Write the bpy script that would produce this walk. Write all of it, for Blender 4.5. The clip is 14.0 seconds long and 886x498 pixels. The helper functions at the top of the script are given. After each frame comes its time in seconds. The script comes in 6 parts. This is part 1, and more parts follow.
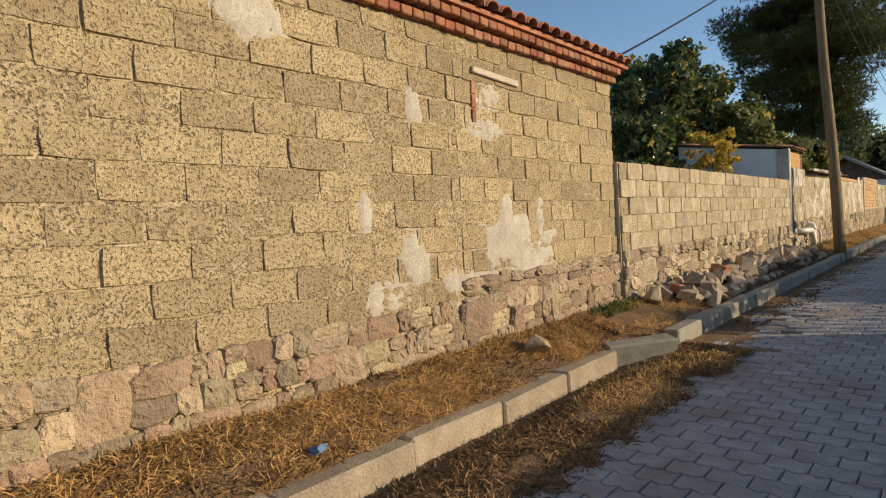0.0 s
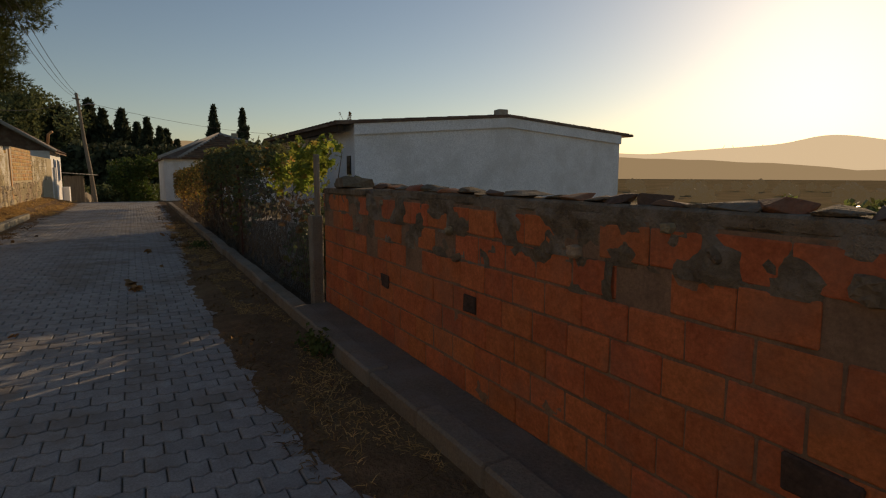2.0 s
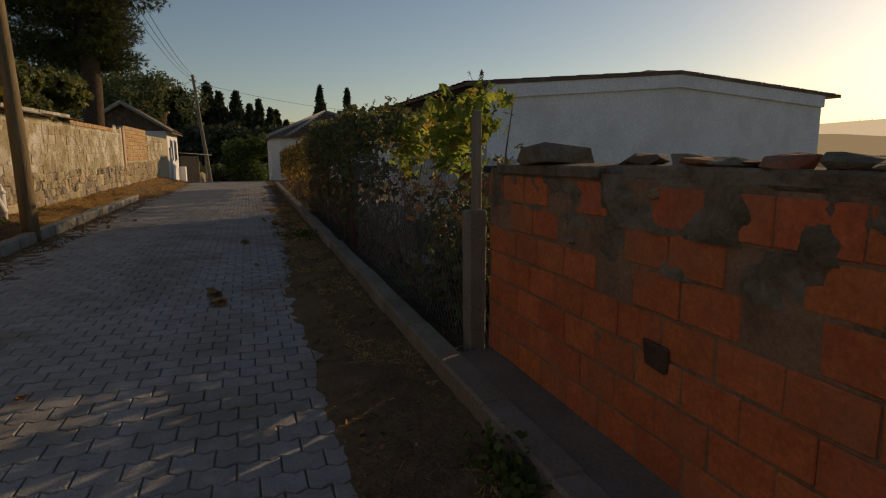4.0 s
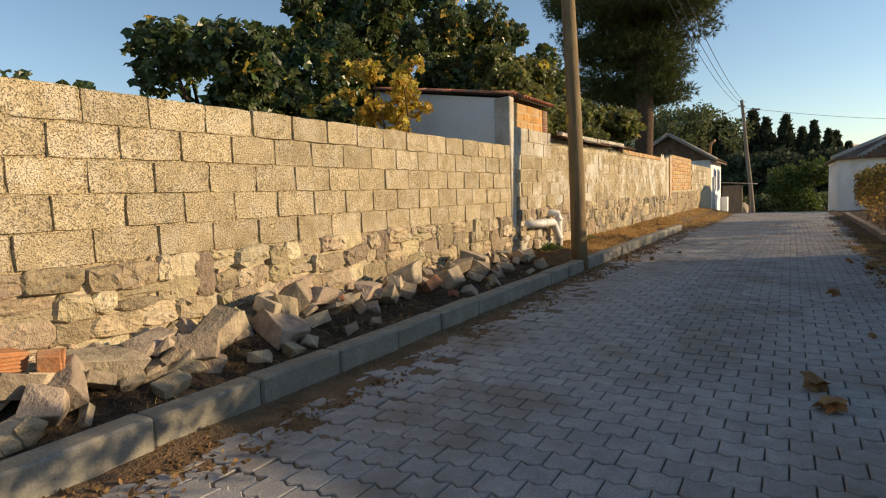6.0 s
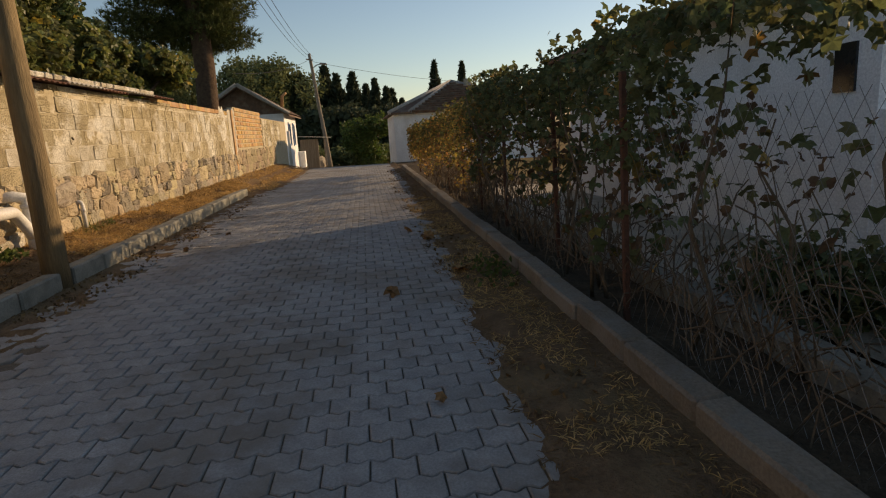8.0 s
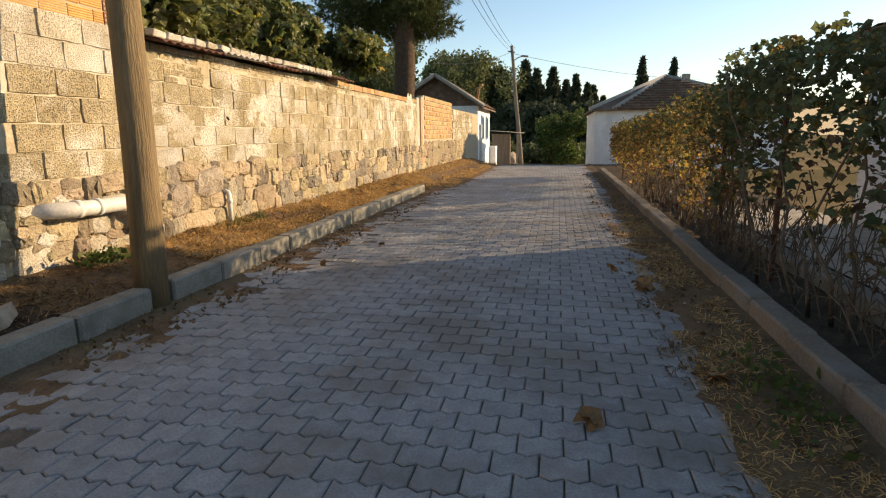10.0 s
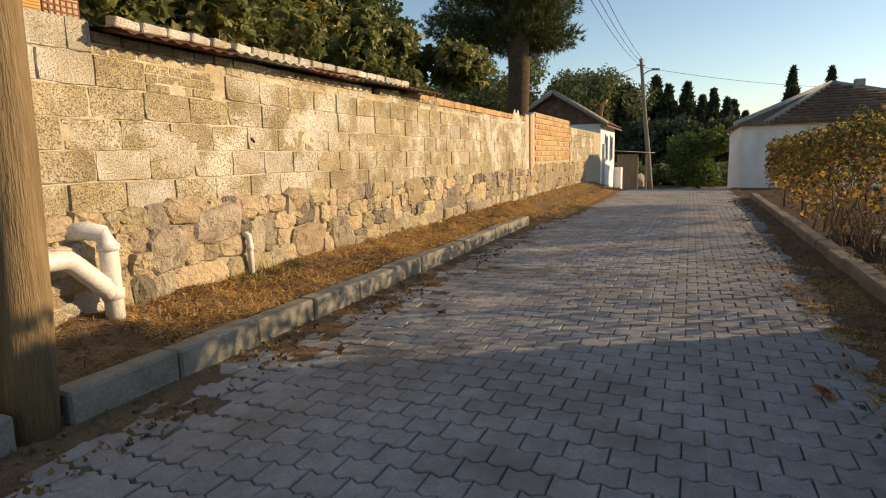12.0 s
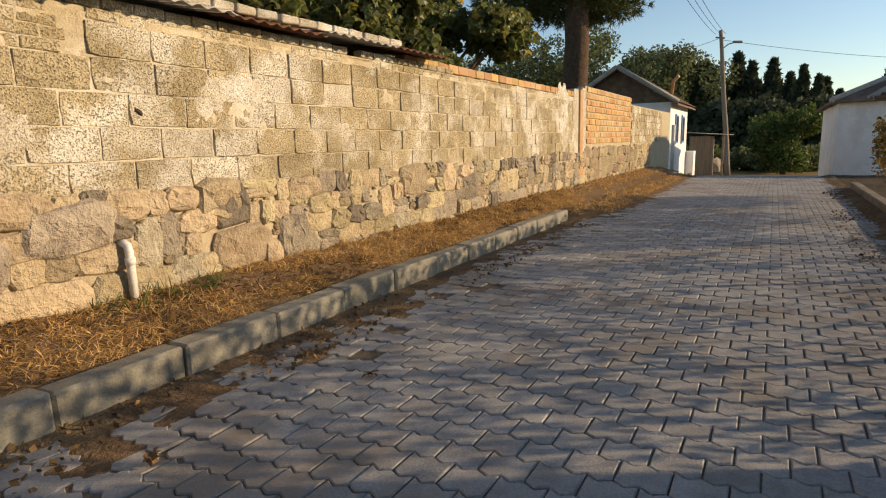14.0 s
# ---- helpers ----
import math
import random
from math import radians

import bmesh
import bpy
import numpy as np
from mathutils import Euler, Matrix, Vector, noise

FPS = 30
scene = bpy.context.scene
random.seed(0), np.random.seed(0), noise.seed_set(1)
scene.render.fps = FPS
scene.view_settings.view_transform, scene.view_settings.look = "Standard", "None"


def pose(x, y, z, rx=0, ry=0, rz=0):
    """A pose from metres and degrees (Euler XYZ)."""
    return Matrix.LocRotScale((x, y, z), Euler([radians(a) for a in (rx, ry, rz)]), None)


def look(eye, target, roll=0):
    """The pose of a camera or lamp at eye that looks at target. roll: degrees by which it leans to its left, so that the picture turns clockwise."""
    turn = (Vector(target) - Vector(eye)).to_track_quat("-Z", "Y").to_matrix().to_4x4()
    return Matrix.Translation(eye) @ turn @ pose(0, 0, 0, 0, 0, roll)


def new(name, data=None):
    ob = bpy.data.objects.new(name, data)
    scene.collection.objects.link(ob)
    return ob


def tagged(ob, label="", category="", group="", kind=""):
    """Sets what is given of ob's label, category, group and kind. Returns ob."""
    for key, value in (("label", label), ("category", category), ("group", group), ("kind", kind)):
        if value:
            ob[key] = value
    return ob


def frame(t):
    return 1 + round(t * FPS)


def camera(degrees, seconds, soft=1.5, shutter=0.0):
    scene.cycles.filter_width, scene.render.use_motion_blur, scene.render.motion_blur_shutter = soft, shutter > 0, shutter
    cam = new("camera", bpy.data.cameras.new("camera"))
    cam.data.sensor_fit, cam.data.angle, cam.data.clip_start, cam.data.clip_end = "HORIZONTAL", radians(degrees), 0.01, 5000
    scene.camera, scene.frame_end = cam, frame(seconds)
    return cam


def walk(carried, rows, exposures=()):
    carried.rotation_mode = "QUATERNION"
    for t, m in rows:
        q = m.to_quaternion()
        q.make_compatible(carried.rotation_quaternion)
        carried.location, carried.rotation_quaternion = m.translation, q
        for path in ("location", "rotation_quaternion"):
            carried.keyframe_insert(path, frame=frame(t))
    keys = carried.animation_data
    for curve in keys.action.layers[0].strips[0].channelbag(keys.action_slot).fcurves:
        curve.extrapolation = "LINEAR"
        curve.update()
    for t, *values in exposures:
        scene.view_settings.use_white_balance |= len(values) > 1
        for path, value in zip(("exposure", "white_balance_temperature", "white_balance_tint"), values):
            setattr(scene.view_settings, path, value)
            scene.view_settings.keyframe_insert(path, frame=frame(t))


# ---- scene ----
cam = camera(73.9, 14.0, soft=1.15)
PATH = [
    (0, (-3.223, 1.502, 1.156), (-1.726, 2.826, 1.088), -3.3),
    (0.5, (-2.648, 1.453, 1.318), (-0.833, 2.281, 1.173), -1.3),
    (1, (-2.098, 1.328, 1.407), (-0.172, 1.839, 1.228), 0.7),
    (1.5, (-1.22, 1.088, 1.345), (0.765, 1.016, 1.115), 0.9),
    (2, (-0.408, 0.699, 1.311), (1.349, -0.224, 1.06), 0.2),
    (2.2, (-0.165, 0.635, 1.307), (1.571, -0.327, 1.056), 0.7),
    (4.3, (2.038, 0.436, 1.248), (3.956, -0.028, 0.927), -0.7),
    (4.4, (2.108, 0.438, 1.257), (4.041, 0.034, 0.94), -0.8),
    (4.5, (2.22, 0.45, 1.287), (4.165, 0.106, 0.972), -0.9),
    (5, (2.722, 0.589, 1.282), (4.709, 0.644, 1.065), 1.3),
    (5.5, (3.111, 0.774, 1.285), (4.895, 1.654, 1.078), 0.9),
    (6, (3.611, 0.906, 1.107), (5.326, 1.92, 0.93), -2.1),
    (6.5, (4.417, 0.838, 1.208), (6.375, 1.121, 0.913), -2.5),
    (7, (5.082, 0.704, 1.227), (7.042, 0.486, 0.892), -2.5),
    (7.2, (5.3, 0.688, 1.224), (7.247, 0.384, 0.88), -2.5),
    (9.3, (7.524, 0.607, 1.142), (9.47, 0.723, 0.698), -2.9),
    (9.5, (7.712, 0.645, 1.147), (9.664, 0.867, 0.771), -0.8),
    (10, (8.164, 0.688, 1.172), (10.091, 1.059, 0.789), -0.5),
    (10.5, (8.625, 0.715, 1.2), (10.512, 1.289, 0.867), -1.0),
    (11, (9.178, 0.753, 1.19), (11.058, 1.357, 0.873), -1.5),
    (11.5, (9.687, 0.754, 1.184), (11.547, 1.423, 0.878), -1.8),
    (12, (10.157, 0.816, 1.169), (11.979, 1.581, 0.865), -1.4),
    (12.5, (10.627, 0.799, 1.166), (12.462, 1.529, 0.85), -1.8),
    (13, (10.997, 0.771, 1.163), (12.809, 1.542, 0.815), -1.3),
    (13.5, (11.393, 0.844, 1.169), (13.122, 1.78, 0.802), -0.6),
    (14, (11.896, 0.842, 1.13), (13.614, 1.803, 0.776), -1.4),
]
EXPOSURES = [(0, 0.26, 6400, 9), (0.5, 0.1, 7050, 11), (1.0, -0.13, 7250, 12), (1.5, -0.38, 7950, 14), (2, -0.73, 7950, 15), (2.2, -0.73, 7950, 15), (4.5, -0.88, 7950, 15), (5, -0.88, 7950, 15),
             (5.5, 0.16, 7050, 12), (6.0, 0.38, 6950, 11), (6.5, 0.37, 7950, 14), (7.0, -0.38, 8050, 16), (7.2, -0.38, 8050, 16), (9.5, 0.69, 7050, 12), (11.0, 0.55, 7500, 13), (14, 0.36, 7050, 12)]
SKY, SUN = 0.135, 4.5
walk(cam, [(t, look(eye, target, roll)) for t, eye, target, roll in PATH], EXPOSURES)

# ---- world, sun ----
SUN_AZ, SUN_EL = radians(-60.0), radians(15.0)
SUN_TO = Vector((math.cos(SUN_AZ) * math.cos(SUN_EL), math.sin(SUN_AZ) * math.cos(SUN_EL), math.sin(SUN_EL)))
world = bpy.data.worlds.new("world")
scene.world = world
world.use_nodes = True
wn = world.node_tree
sky = wn.nodes.new("ShaderNodeTexSky")
sky.sky_type = "NISHITA"
sky.sun_disc = False
sky.sun_elevation = SUN_EL
sky.sun_rotation = math.pi / 2 - SUN_AZ
sky.altitude = 200
sky.air_density, sky.dust_density, sky.ozone_density = 1.0, 0.4, 2.3
wn.links.new(sky.outputs[0], wn.nodes["Background"].inputs[0])
wn.nodes["Background"].inputs[1].default_value = SKY
sun_data = bpy.data.lights.new("sun", "SUN")
sun_data.energy, sun_data.angle, sun_data.color = SUN, radians(0.6), (1.0, 0.77, 0.5)
sun = new("sun", sun_data)
sun.matrix_world = look(SUN_TO * 60, (0, 0, 0))


# ---- materials ----
PIT = 0.5


def mat(name, base, dark=None, scale=8.0, rough=0.85, bump=0.4, fine=90.0, vary=0.12, spec=0.3, metal=0.0, stain=None,
        stain_scale=1.3, stain_amount=0.5, pits=0.0, island=False, bump_dist=0.01, hue=0.0, translucent=0.0, stretch=None):
    """A weathered surface: base to dark by middle noise, fine grain, large stains, a tone of its own for each piece."""
    m = bpy.data.materials.new(name)
    m.use_nodes = True
    t = m.node_tree
    b = t.nodes["Principled BSDF"]
    geo = t.nodes.new("ShaderNodeNewGeometry")
    N, L = t.nodes.new, t.links.new

    where = geo.outputs["Position"]
    if stretch:
        vm = N("ShaderNodeVectorMath")
        vm.operation = "MULTIPLY"
        vm.inputs[1].default_value = stretch
        L(where, vm.inputs[0])
        where = vm.outputs[0]

    def noise_tex(sc, detail=5.0, ro=0.6):
        n = N("ShaderNodeTexNoise")
        n.inputs["Scale"].default_value, n.inputs["Detail"].default_value, n.inputs["Roughness"].default_value = sc, detail, ro
        L(where, n.inputs["Vector"])
        return n

    def ramp(src, lo, hi):
        r = N("ShaderNodeMapRange")
        r.inputs["From Min"].default_value, r.inputs["From Max"].default_value = lo, hi
        L(src, r.inputs["Value"])
        return r.outputs[0]

    def mix(f, a, c, mode="MIX"):
        x = N("ShaderNodeMix")
        x.data_type, x.blend_type = "RGBA", mode
        for v, sock in ((f, x.inputs[0]), (a, x.inputs[6]), (c, x.inputs[7])):
            if hasattr(v, "links"):
                L(v, sock)
            else:
                sock.default_value = v
        return x.outputs[2]

    dark = dark or tuple(c * 0.6 for c in base)
    mid = noise_tex(scale)
    col = mix(ramp(mid.outputs[0], 0.32, 0.68), (*base, 1), (*dark, 1))
    grain = noise_tex(fine, 3.0, 0.7)
    g = N("ShaderNodeHueSaturation")
    L(col, g.inputs["Color"])
    L(ramp(grain.outputs[0], 0.0, 1.0), g.inputs["Value"])
    gv = N("ShaderNodeMapRange")
    gv.inputs["From Min"].default_value, gv.inputs["From Max"].default_value = 0.3, 0.7
    gv.inputs["To Min"].default_value, gv.inputs["To Max"].default_value = 0.8, 1.2
    L(grain.outputs[0], gv.inputs["Value"])
    L(gv.outputs[0], g.inputs["Value"])
    col = g.outputs[0]
    if stain:
        big = noise_tex(stain_scale, 6.0, 0.65)
        f = N("ShaderNodeMath")
        f.operation = "MULTIPLY"
        f.inputs[1].default_value = stain_amount
        L(ramp(big.outputs[0], 0.48, 0.62), f.inputs[0])
        col = mix(f.outputs[0], col, (*stain, 1))
    info = N("ShaderNodeObjectInfo")
    rnd = geo.outputs["Random Per Island"] if island else info.outputs["Random"]
    v = N("ShaderNodeMapRange")
    v.inputs["To Min"].default_value, v.inputs["To Max"].default_value = 1 - vary, 1 + vary
    L(rnd, v.inputs["Value"])
    h = N("ShaderNodeHueSaturation")
    L(col, h.inputs["Color"])
    L(v.outputs[0], h.inputs["Value"])
    if hue:
        hv = N("ShaderNodeMapRange")
        hv.inputs["To Min"].default_value, hv.inputs["To Max"].default_value = 0.5 - hue, 0.5 + hue
        k = N("ShaderNodeMath")
        k.operation = "FRACT"
        k2 = N("ShaderNodeMath")
        k2.operation = "MULTIPLY"
        k2.inputs[1].default_value = 7.31
        L(rnd, k2.inputs[0])
        L(k2.outputs[0], k.inputs[0])
        L(k.outputs[0], hv.inputs["Value"])
        L(hv.outputs[0], h.inputs["Hue"])
    col = h.outputs[0]
    height = grain.outputs[0]
    if pits:
        vo = noise_tex(pits, 2.5, 0.65)
        pit = ramp(vo.outputs[0], 0.3, 0.48)
        col = mix(pit, tuple(c * PIT for c in base) + (1,), col)
        add = N("ShaderNodeMath")
        L(pit, add.inputs[0])
        L(grain.outputs[0], add.inputs[1])
        height = add.outputs[0]
    L(col, b.inputs["Base Color"])
    b.inputs["Roughness"].default_value = rough
    b.inputs["Metallic"].default_value = metal
    b.inputs["Specular IOR Level"].default_value = spec
    if bump:
        bp = N("ShaderNodeBump")
        bp.inputs["Strength"].default_value, bp.inputs["Distance"].default_value = bump, bump_dist
        L(height, bp.inputs["Height"])
        L(bp.outputs[0], b.inputs["Normal"])
    if translucent:
        tr = N("ShaderNodeBsdfTranslucent")
        L(col, tr.inputs[0])
        ms = N("ShaderNodeMixShader")
        ms.inputs[0].default_value = translucent
        L(b.outputs[0], ms.inputs[1])
        L(tr.outputs[0], ms.inputs[2])
        L(ms.outputs[0], t.nodes["Material Output"].inputs[0])
    return m


M_BLOCK = mat("pumice_block", (0.52, 0.415, 0.245), (0.38, 0.295, 0.17), 14, 0.95, 1.0, 120, 0.2, 0.15, stain=(0.5, 0.4, 0.25), stain_amount=0.5, pits=58, bump_dist=0.012)
M_BLOCK2 = mat("concrete_block", (0.57, 0.47, 0.3), (0.4, 0.325, 0.2), 7, 0.95, 1.0, 70, 0.15, 0.15, stain=(0.66, 0.59, 0.46), stain_scale=6.0, stain_amount=0.5, pits=115, bump_dist=0.01)
M_MORTAR = mat("mortar", (0.5, 0.43, 0.3), (0.38, 0.315, 0.21), 10, 0.95, 0.5, 80, 0.0, 0.15)
M_RENDER = mat("cement_render", (0.42, 0.38, 0.3), (0.33, 0.295, 0.225), 7, 0.9, 0.5, 70, 0.05, 0.2)
M_STONE = mat("field_stone", (0.38, 0.3, 0.205), (0.26, 0.205, 0.145), 11, 0.9, 0.9, 36, 0.32, 0.25, stain=(0.42, 0.35, 0.24), stain_scale=6, stain_amount=0.45, hue=0.012, bump_dist=0.03)
M_STONE2 = mat("ochre_stone", (0.46, 0.375, 0.235), (0.31, 0.25, 0.155), 9, 0.92, 0.9, 34, 0.32, 0.2, stain=(0.46, 0.39, 0.27), stain_scale=6, stain_amount=0.5, hue=0.014, bump_dist=0.03)
M_RUBBLE = mat("rubble_stone", (0.4, 0.33, 0.24), (0.24, 0.195, 0.145), 6, 0.92, 0.6, 22, 0.28, 0.2, stain=(0.44, 0.37, 0.26), stain_scale=9, stain_amount=0.5, hue=0.014, bump_dist=0.03)
M_CLAY = mat("clay_brick", (0.64, 0.19, 0.075), (0.5, 0.14, 0.055), 12, 0.9, 0.4, 60, 0.1, 0.2, stain=(0.3, 0.17, 0.11), stain_scale=2.5, stain_amount=0.35, hue=0.005)
M_CLAY2 = mat("yellow_clay_brick", (0.5, 0.31, 0.14), (0.42, 0.24, 0.1), 10, 0.9, 0.4, 60, 0.2, 0.2, stain=(0.45, 0.4, 0.3), stain_scale=2.5, stain_amount=0.4, hue=0.015)
M_TILE = mat("roof_tile", (0.4, 0.14, 0.075), (0.24, 0.095, 0.06), 7, 0.85, 0.5, 50, 0.2, 0.25, stain=(0.3, 0.24, 0.18), stain_scale=5, stain_amount=0.5, hue=0.01)
M_OLDTILE = mat("old_roof_tile", (0.2, 0.125, 0.085), (0.12, 0.08, 0.06), 4, 0.9, 0.5, 40, 0.1, 0.2, stain=(0.26, 0.22, 0.17), stain_scale=3, stain_amount=0.5)
M_EAVES = mat("weathered_eaves_brick", (0.34, 0.14, 0.08), (0.23, 0.1, 0.06), 12, 0.92, 0.5, 60, 0.22, 0.2, stain=(0.36, 0.27, 0.18), stain_scale=4, stain_amount=0.4, hue=0.012)
M_SMEAR = mat("cement_smear", (0.48, 0.445, 0.37), (0.37, 0.335, 0.265), 9, 0.92, 0.6, 70, 0.06, 0.2)
M_KERB = mat("kerb_concrete", (0.3, 0.285, 0.235), (0.2, 0.19, 0.152), 6, 0.9, 0.5, 70, 0.08, 0.2, stain=(0.24, 0.21, 0.16), stain_scale=2.4, stain_amount=0.5)
M_PAVER = mat("paving_stone", (0.38, 0.365, 0.34), (0.28, 0.268, 0.248), 9, 0.8, 0.35, 90, 0.1, 0.3, stain=(0.235, 0.195, 0.15), stain_scale=1.1, stain_amount=0.75)
M_PAVER2 = mat("paving_stone_far", (0.38, 0.365, 0.34), (0.28, 0.268, 0.248), 9, 0.8, 0.35, 90, 0.1, 0.3, stain=(0.235, 0.195, 0.15), stain_scale=1.1, stain_amount=0.75, island=True)
M_SAND = mat("joint_dirt", (0.21, 0.17, 0.125), (0.13, 0.105, 0.075), 8, 0.95, 0.5, 60, 0.0, 0.1)
M_DIRT = mat("dry_earth", (0.25, 0.16, 0.09), (0.145, 0.093, 0.053), 6, 0.98, 1.0, 40, 0.0, 0.1, stain=(0.24, 0.17, 0.09), stain_amount=0.6, bump_dist=0.03)
M_STRAW = mat("dry_grass", (0.7, 0.47, 0.195), (0.44, 0.275, 0.105), 5, 0.9, 0.0, 30, 0.35, 0.2, island=True, translucent=0.3)
M_GREEN_GRASS = mat("green_weed", (0.12, 0.15, 0.04), (0.07, 0.1, 0.025), 5, 0.8, 0.0, 30, 0.3, 0.3, island=True, translucent=0.3)
M_KERB_DUST = mat("dusty_kerb_concrete", (0.27, 0.225, 0.17), (0.19, 0.16, 0.12), 6, 0.95, 0.6, 60, 0.1, 0.15, stain=(0.33, 0.31, 0.27), stain_scale=3, stain_amount=0.5)
M_WHITE = mat("whitewash", (0.86, 0.86, 0.85), (0.79, 0.79, 0.78), 3, 0.9, 0.3, 50, 0.0, 0.2, stain=(0.55, 0.53, 0.49), stain_scale=1.2, stain_amount=0.35)
M_WOOD = mat("weathered_pole_wood", (0.26, 0.185, 0.095), (0.14, 0.1, 0.055), 14, 0.85, 0.9, 90, 0.05, 0.25, bump_dist=0.015, stretch=(1, 1, 0.06))
M_POST = mat("grey_post_wood", (0.31, 0.26, 0.2), (0.2, 0.165, 0.125), 12, 0.9, 0.8, 80, 0.1, 0.2, stretch=(1, 1, 0.08))
M_PVC = mat("white_plastic", (0.74, 0.72, 0.67), (0.66, 0.63, 0.57), 5, 0.45, 0.05, 60, 0.0, 0.5, stain=(0.5, 0.45, 0.36), stain_scale=3, stain_amount=0.25)
M_RUST = mat("rusty_iron", (0.17, 0.075, 0.045), (0.1, 0.05, 0.035), 20, 0.8, 0.5, 90, 0.1, 0.4, metal=0.3)
M_WIRE = mat("dull_wire", (0.3, 0.29, 0.27), (0.2, 0.19, 0.17), 20, 0.6, 0.0, 60, 0.0, 0.4, metal=0.6)
M_CABLE = mat("black_cable", (0.03, 0.03, 0.03), (0.02, 0.02, 0.02), 20, 0.6, 0.0, 60, 0.0, 0.3)
M_ETERNIT = mat("grey_fibre_cement_sheet", (0.42, 0.4, 0.36), (0.3, 0.28, 0.25), 7, 0.9, 0.4, 60, 0.15, 0.2)
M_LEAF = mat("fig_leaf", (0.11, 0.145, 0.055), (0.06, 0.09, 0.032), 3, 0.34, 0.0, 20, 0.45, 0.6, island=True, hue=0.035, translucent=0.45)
# Yellower, lighter copy of fig_leaf; sunlight is put into its colour.
M_LEAF_SUN = mat("sun_painted_leaf", (0.2, 0.21, 0.065), (0.11, 0.125, 0.04), 3, 0.45, 0.0, 20, 0.45, 0.45, island=True, hue=0.035, translucent=0.45)
M_LEAF_Y = mat("yellow_leaf", (0.62, 0.45, 0.08), (0.42, 0.3, 0.05), 3, 0.6, 0.0, 20, 0.3, 0.3, island=True, hue=0.02, translucent=0.4)
M_VINE = mat("vine_leaf", (0.17, 0.185, 0.075), (0.1, 0.11, 0.045), 1.2, 0.6, 0.0, 20, 0.4, 0.3, island=True, hue=0.04, translucent=0.4)
M_VINE_TIP = mat("young_vine_leaf", (0.32, 0.36, 0.07), (0.2, 0.24, 0.04), 1.2, 0.6, 0.0, 20, 0.35, 0.3, island=True, hue=0.03, translucent=0.6)
M_VINE_Y = mat("autumn_vine_leaf", (0.46, 0.31, 0.09), (0.28, 0.175, 0.055), 1.2, 0.6, 0.0, 20, 0.4, 0.3, island=True, hue=0.03, translucent=0.62)
M_VINE_D = mat("dead_vine_leaf", (0.2, 0.13, 0.075), (0.12, 0.075, 0.045), 1.2, 0.8, 0.0, 20, 0.4, 0.2, island=True, translucent=0.25)
M_PINE = mat("pine_needles", (0.125, 0.145, 0.045), (0.065, 0.08, 0.025), 1.0, 0.7, 0.0, 20, 0.4, 0.3, island=True, hue=0.02, translucent=0.2)
M_CYPRESS = mat("cypress_needles", (0.085, 0.1, 0.055), (0.05, 0.062, 0.034), 0.8, 0.8, 0.0, 10, 0.35, 0.2, island=True, translucent=0.25)
M_WOODS = mat("hill_woods", (0.17, 0.19, 0.085), (0.1, 0.12, 0.05), 0.3, 0.9, 0.0, 10, 0.4, 0.2, island=True, translucent=0.35)
M_BARK = mat("bark", (0.13, 0.085, 0.055), (0.07, 0.045, 0.03), 9, 0.95, 1.0, 25, 0.05, 0.2, bump_dist=0.04)
M_TWIG = mat("vine_twig", (0.2, 0.15, 0.1), (0.12, 0.09, 0.06), 9, 0.9, 0.3, 40, 0.1, 0.2)
M_FIELD = mat("dry_field", (0.3, 0.215, 0.115), (0.22, 0.16, 0.085), 0.15, 1.0, 0.6, 4, 0.0, 0.0, stain=(0.16, 0.13, 0.06), stain_scale=0.05, stain_amount=0.6, bump_dist=0.05)


# Emission stands in for bright haze over distant things that give no light.
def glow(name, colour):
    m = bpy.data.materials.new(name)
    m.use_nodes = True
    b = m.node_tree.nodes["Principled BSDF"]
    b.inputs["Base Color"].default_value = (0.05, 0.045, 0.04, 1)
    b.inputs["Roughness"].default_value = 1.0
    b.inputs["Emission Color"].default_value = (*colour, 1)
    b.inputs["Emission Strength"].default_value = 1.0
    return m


# Haze brightness put in as emission, strongest for the mountains.
M_HAZE_GLOW = glow("mountain_haze_glow", (1.0, 0.81, 0.56))
M_RIDGE_GLOW = glow("ridge_haze_glow", (0.46, 0.34, 0.2))
M_FARSHRUB_GLOW = glow("shrub_haze_glow", (0.12, 0.09, 0.05))
# Dark timber; on wall holes the same colour stands for the shade inside.
M_DARKWOOD_HOLE = mat("dark_timber_and_hole_shade", (0.07, 0.05, 0.035), (0.04, 0.03, 0.02), 8, 0.9, 0.5, 60, 0.1, 0.2)
M_BLUE = mat("blue_paint", (0.12, 0.2, 0.34), (0.1, 0.16, 0.28), 6, 0.6, 0.2, 40, 0.0, 0.3)
M_GLASS = mat("dark_window_glass", (0.02, 0.022, 0.025), (0.015, 0.016, 0.02), 4, 0.12, 0.0, 10, 0.0, 0.6)
M_METAL = mat("galvanised_steel", (0.35, 0.35, 0.34), (0.26, 0.26, 0.25), 15, 0.5, 0.1, 60, 0.0, 0.5, metal=0.7)


# ---- mesh tools ----
R = random.Random(7)


def mesh_of(name, verts, faces, material, smooth=False):
    me = bpy.data.meshes.new(name)
    me.from_pydata([tuple(v) for v in verts], [], faces)
    me.materials.append(material)
    if smooth:
        me.polygons.foreach_set("use_smooth", [True] * len(me.polygons))
    me.update()
    return me


def thing(name, data=None, at=(0, 0, 0), label="", category="", group="", kind=""):
    ob = new(name, data)
    ob.location = at
    return tagged(ob, label, category, group, kind)


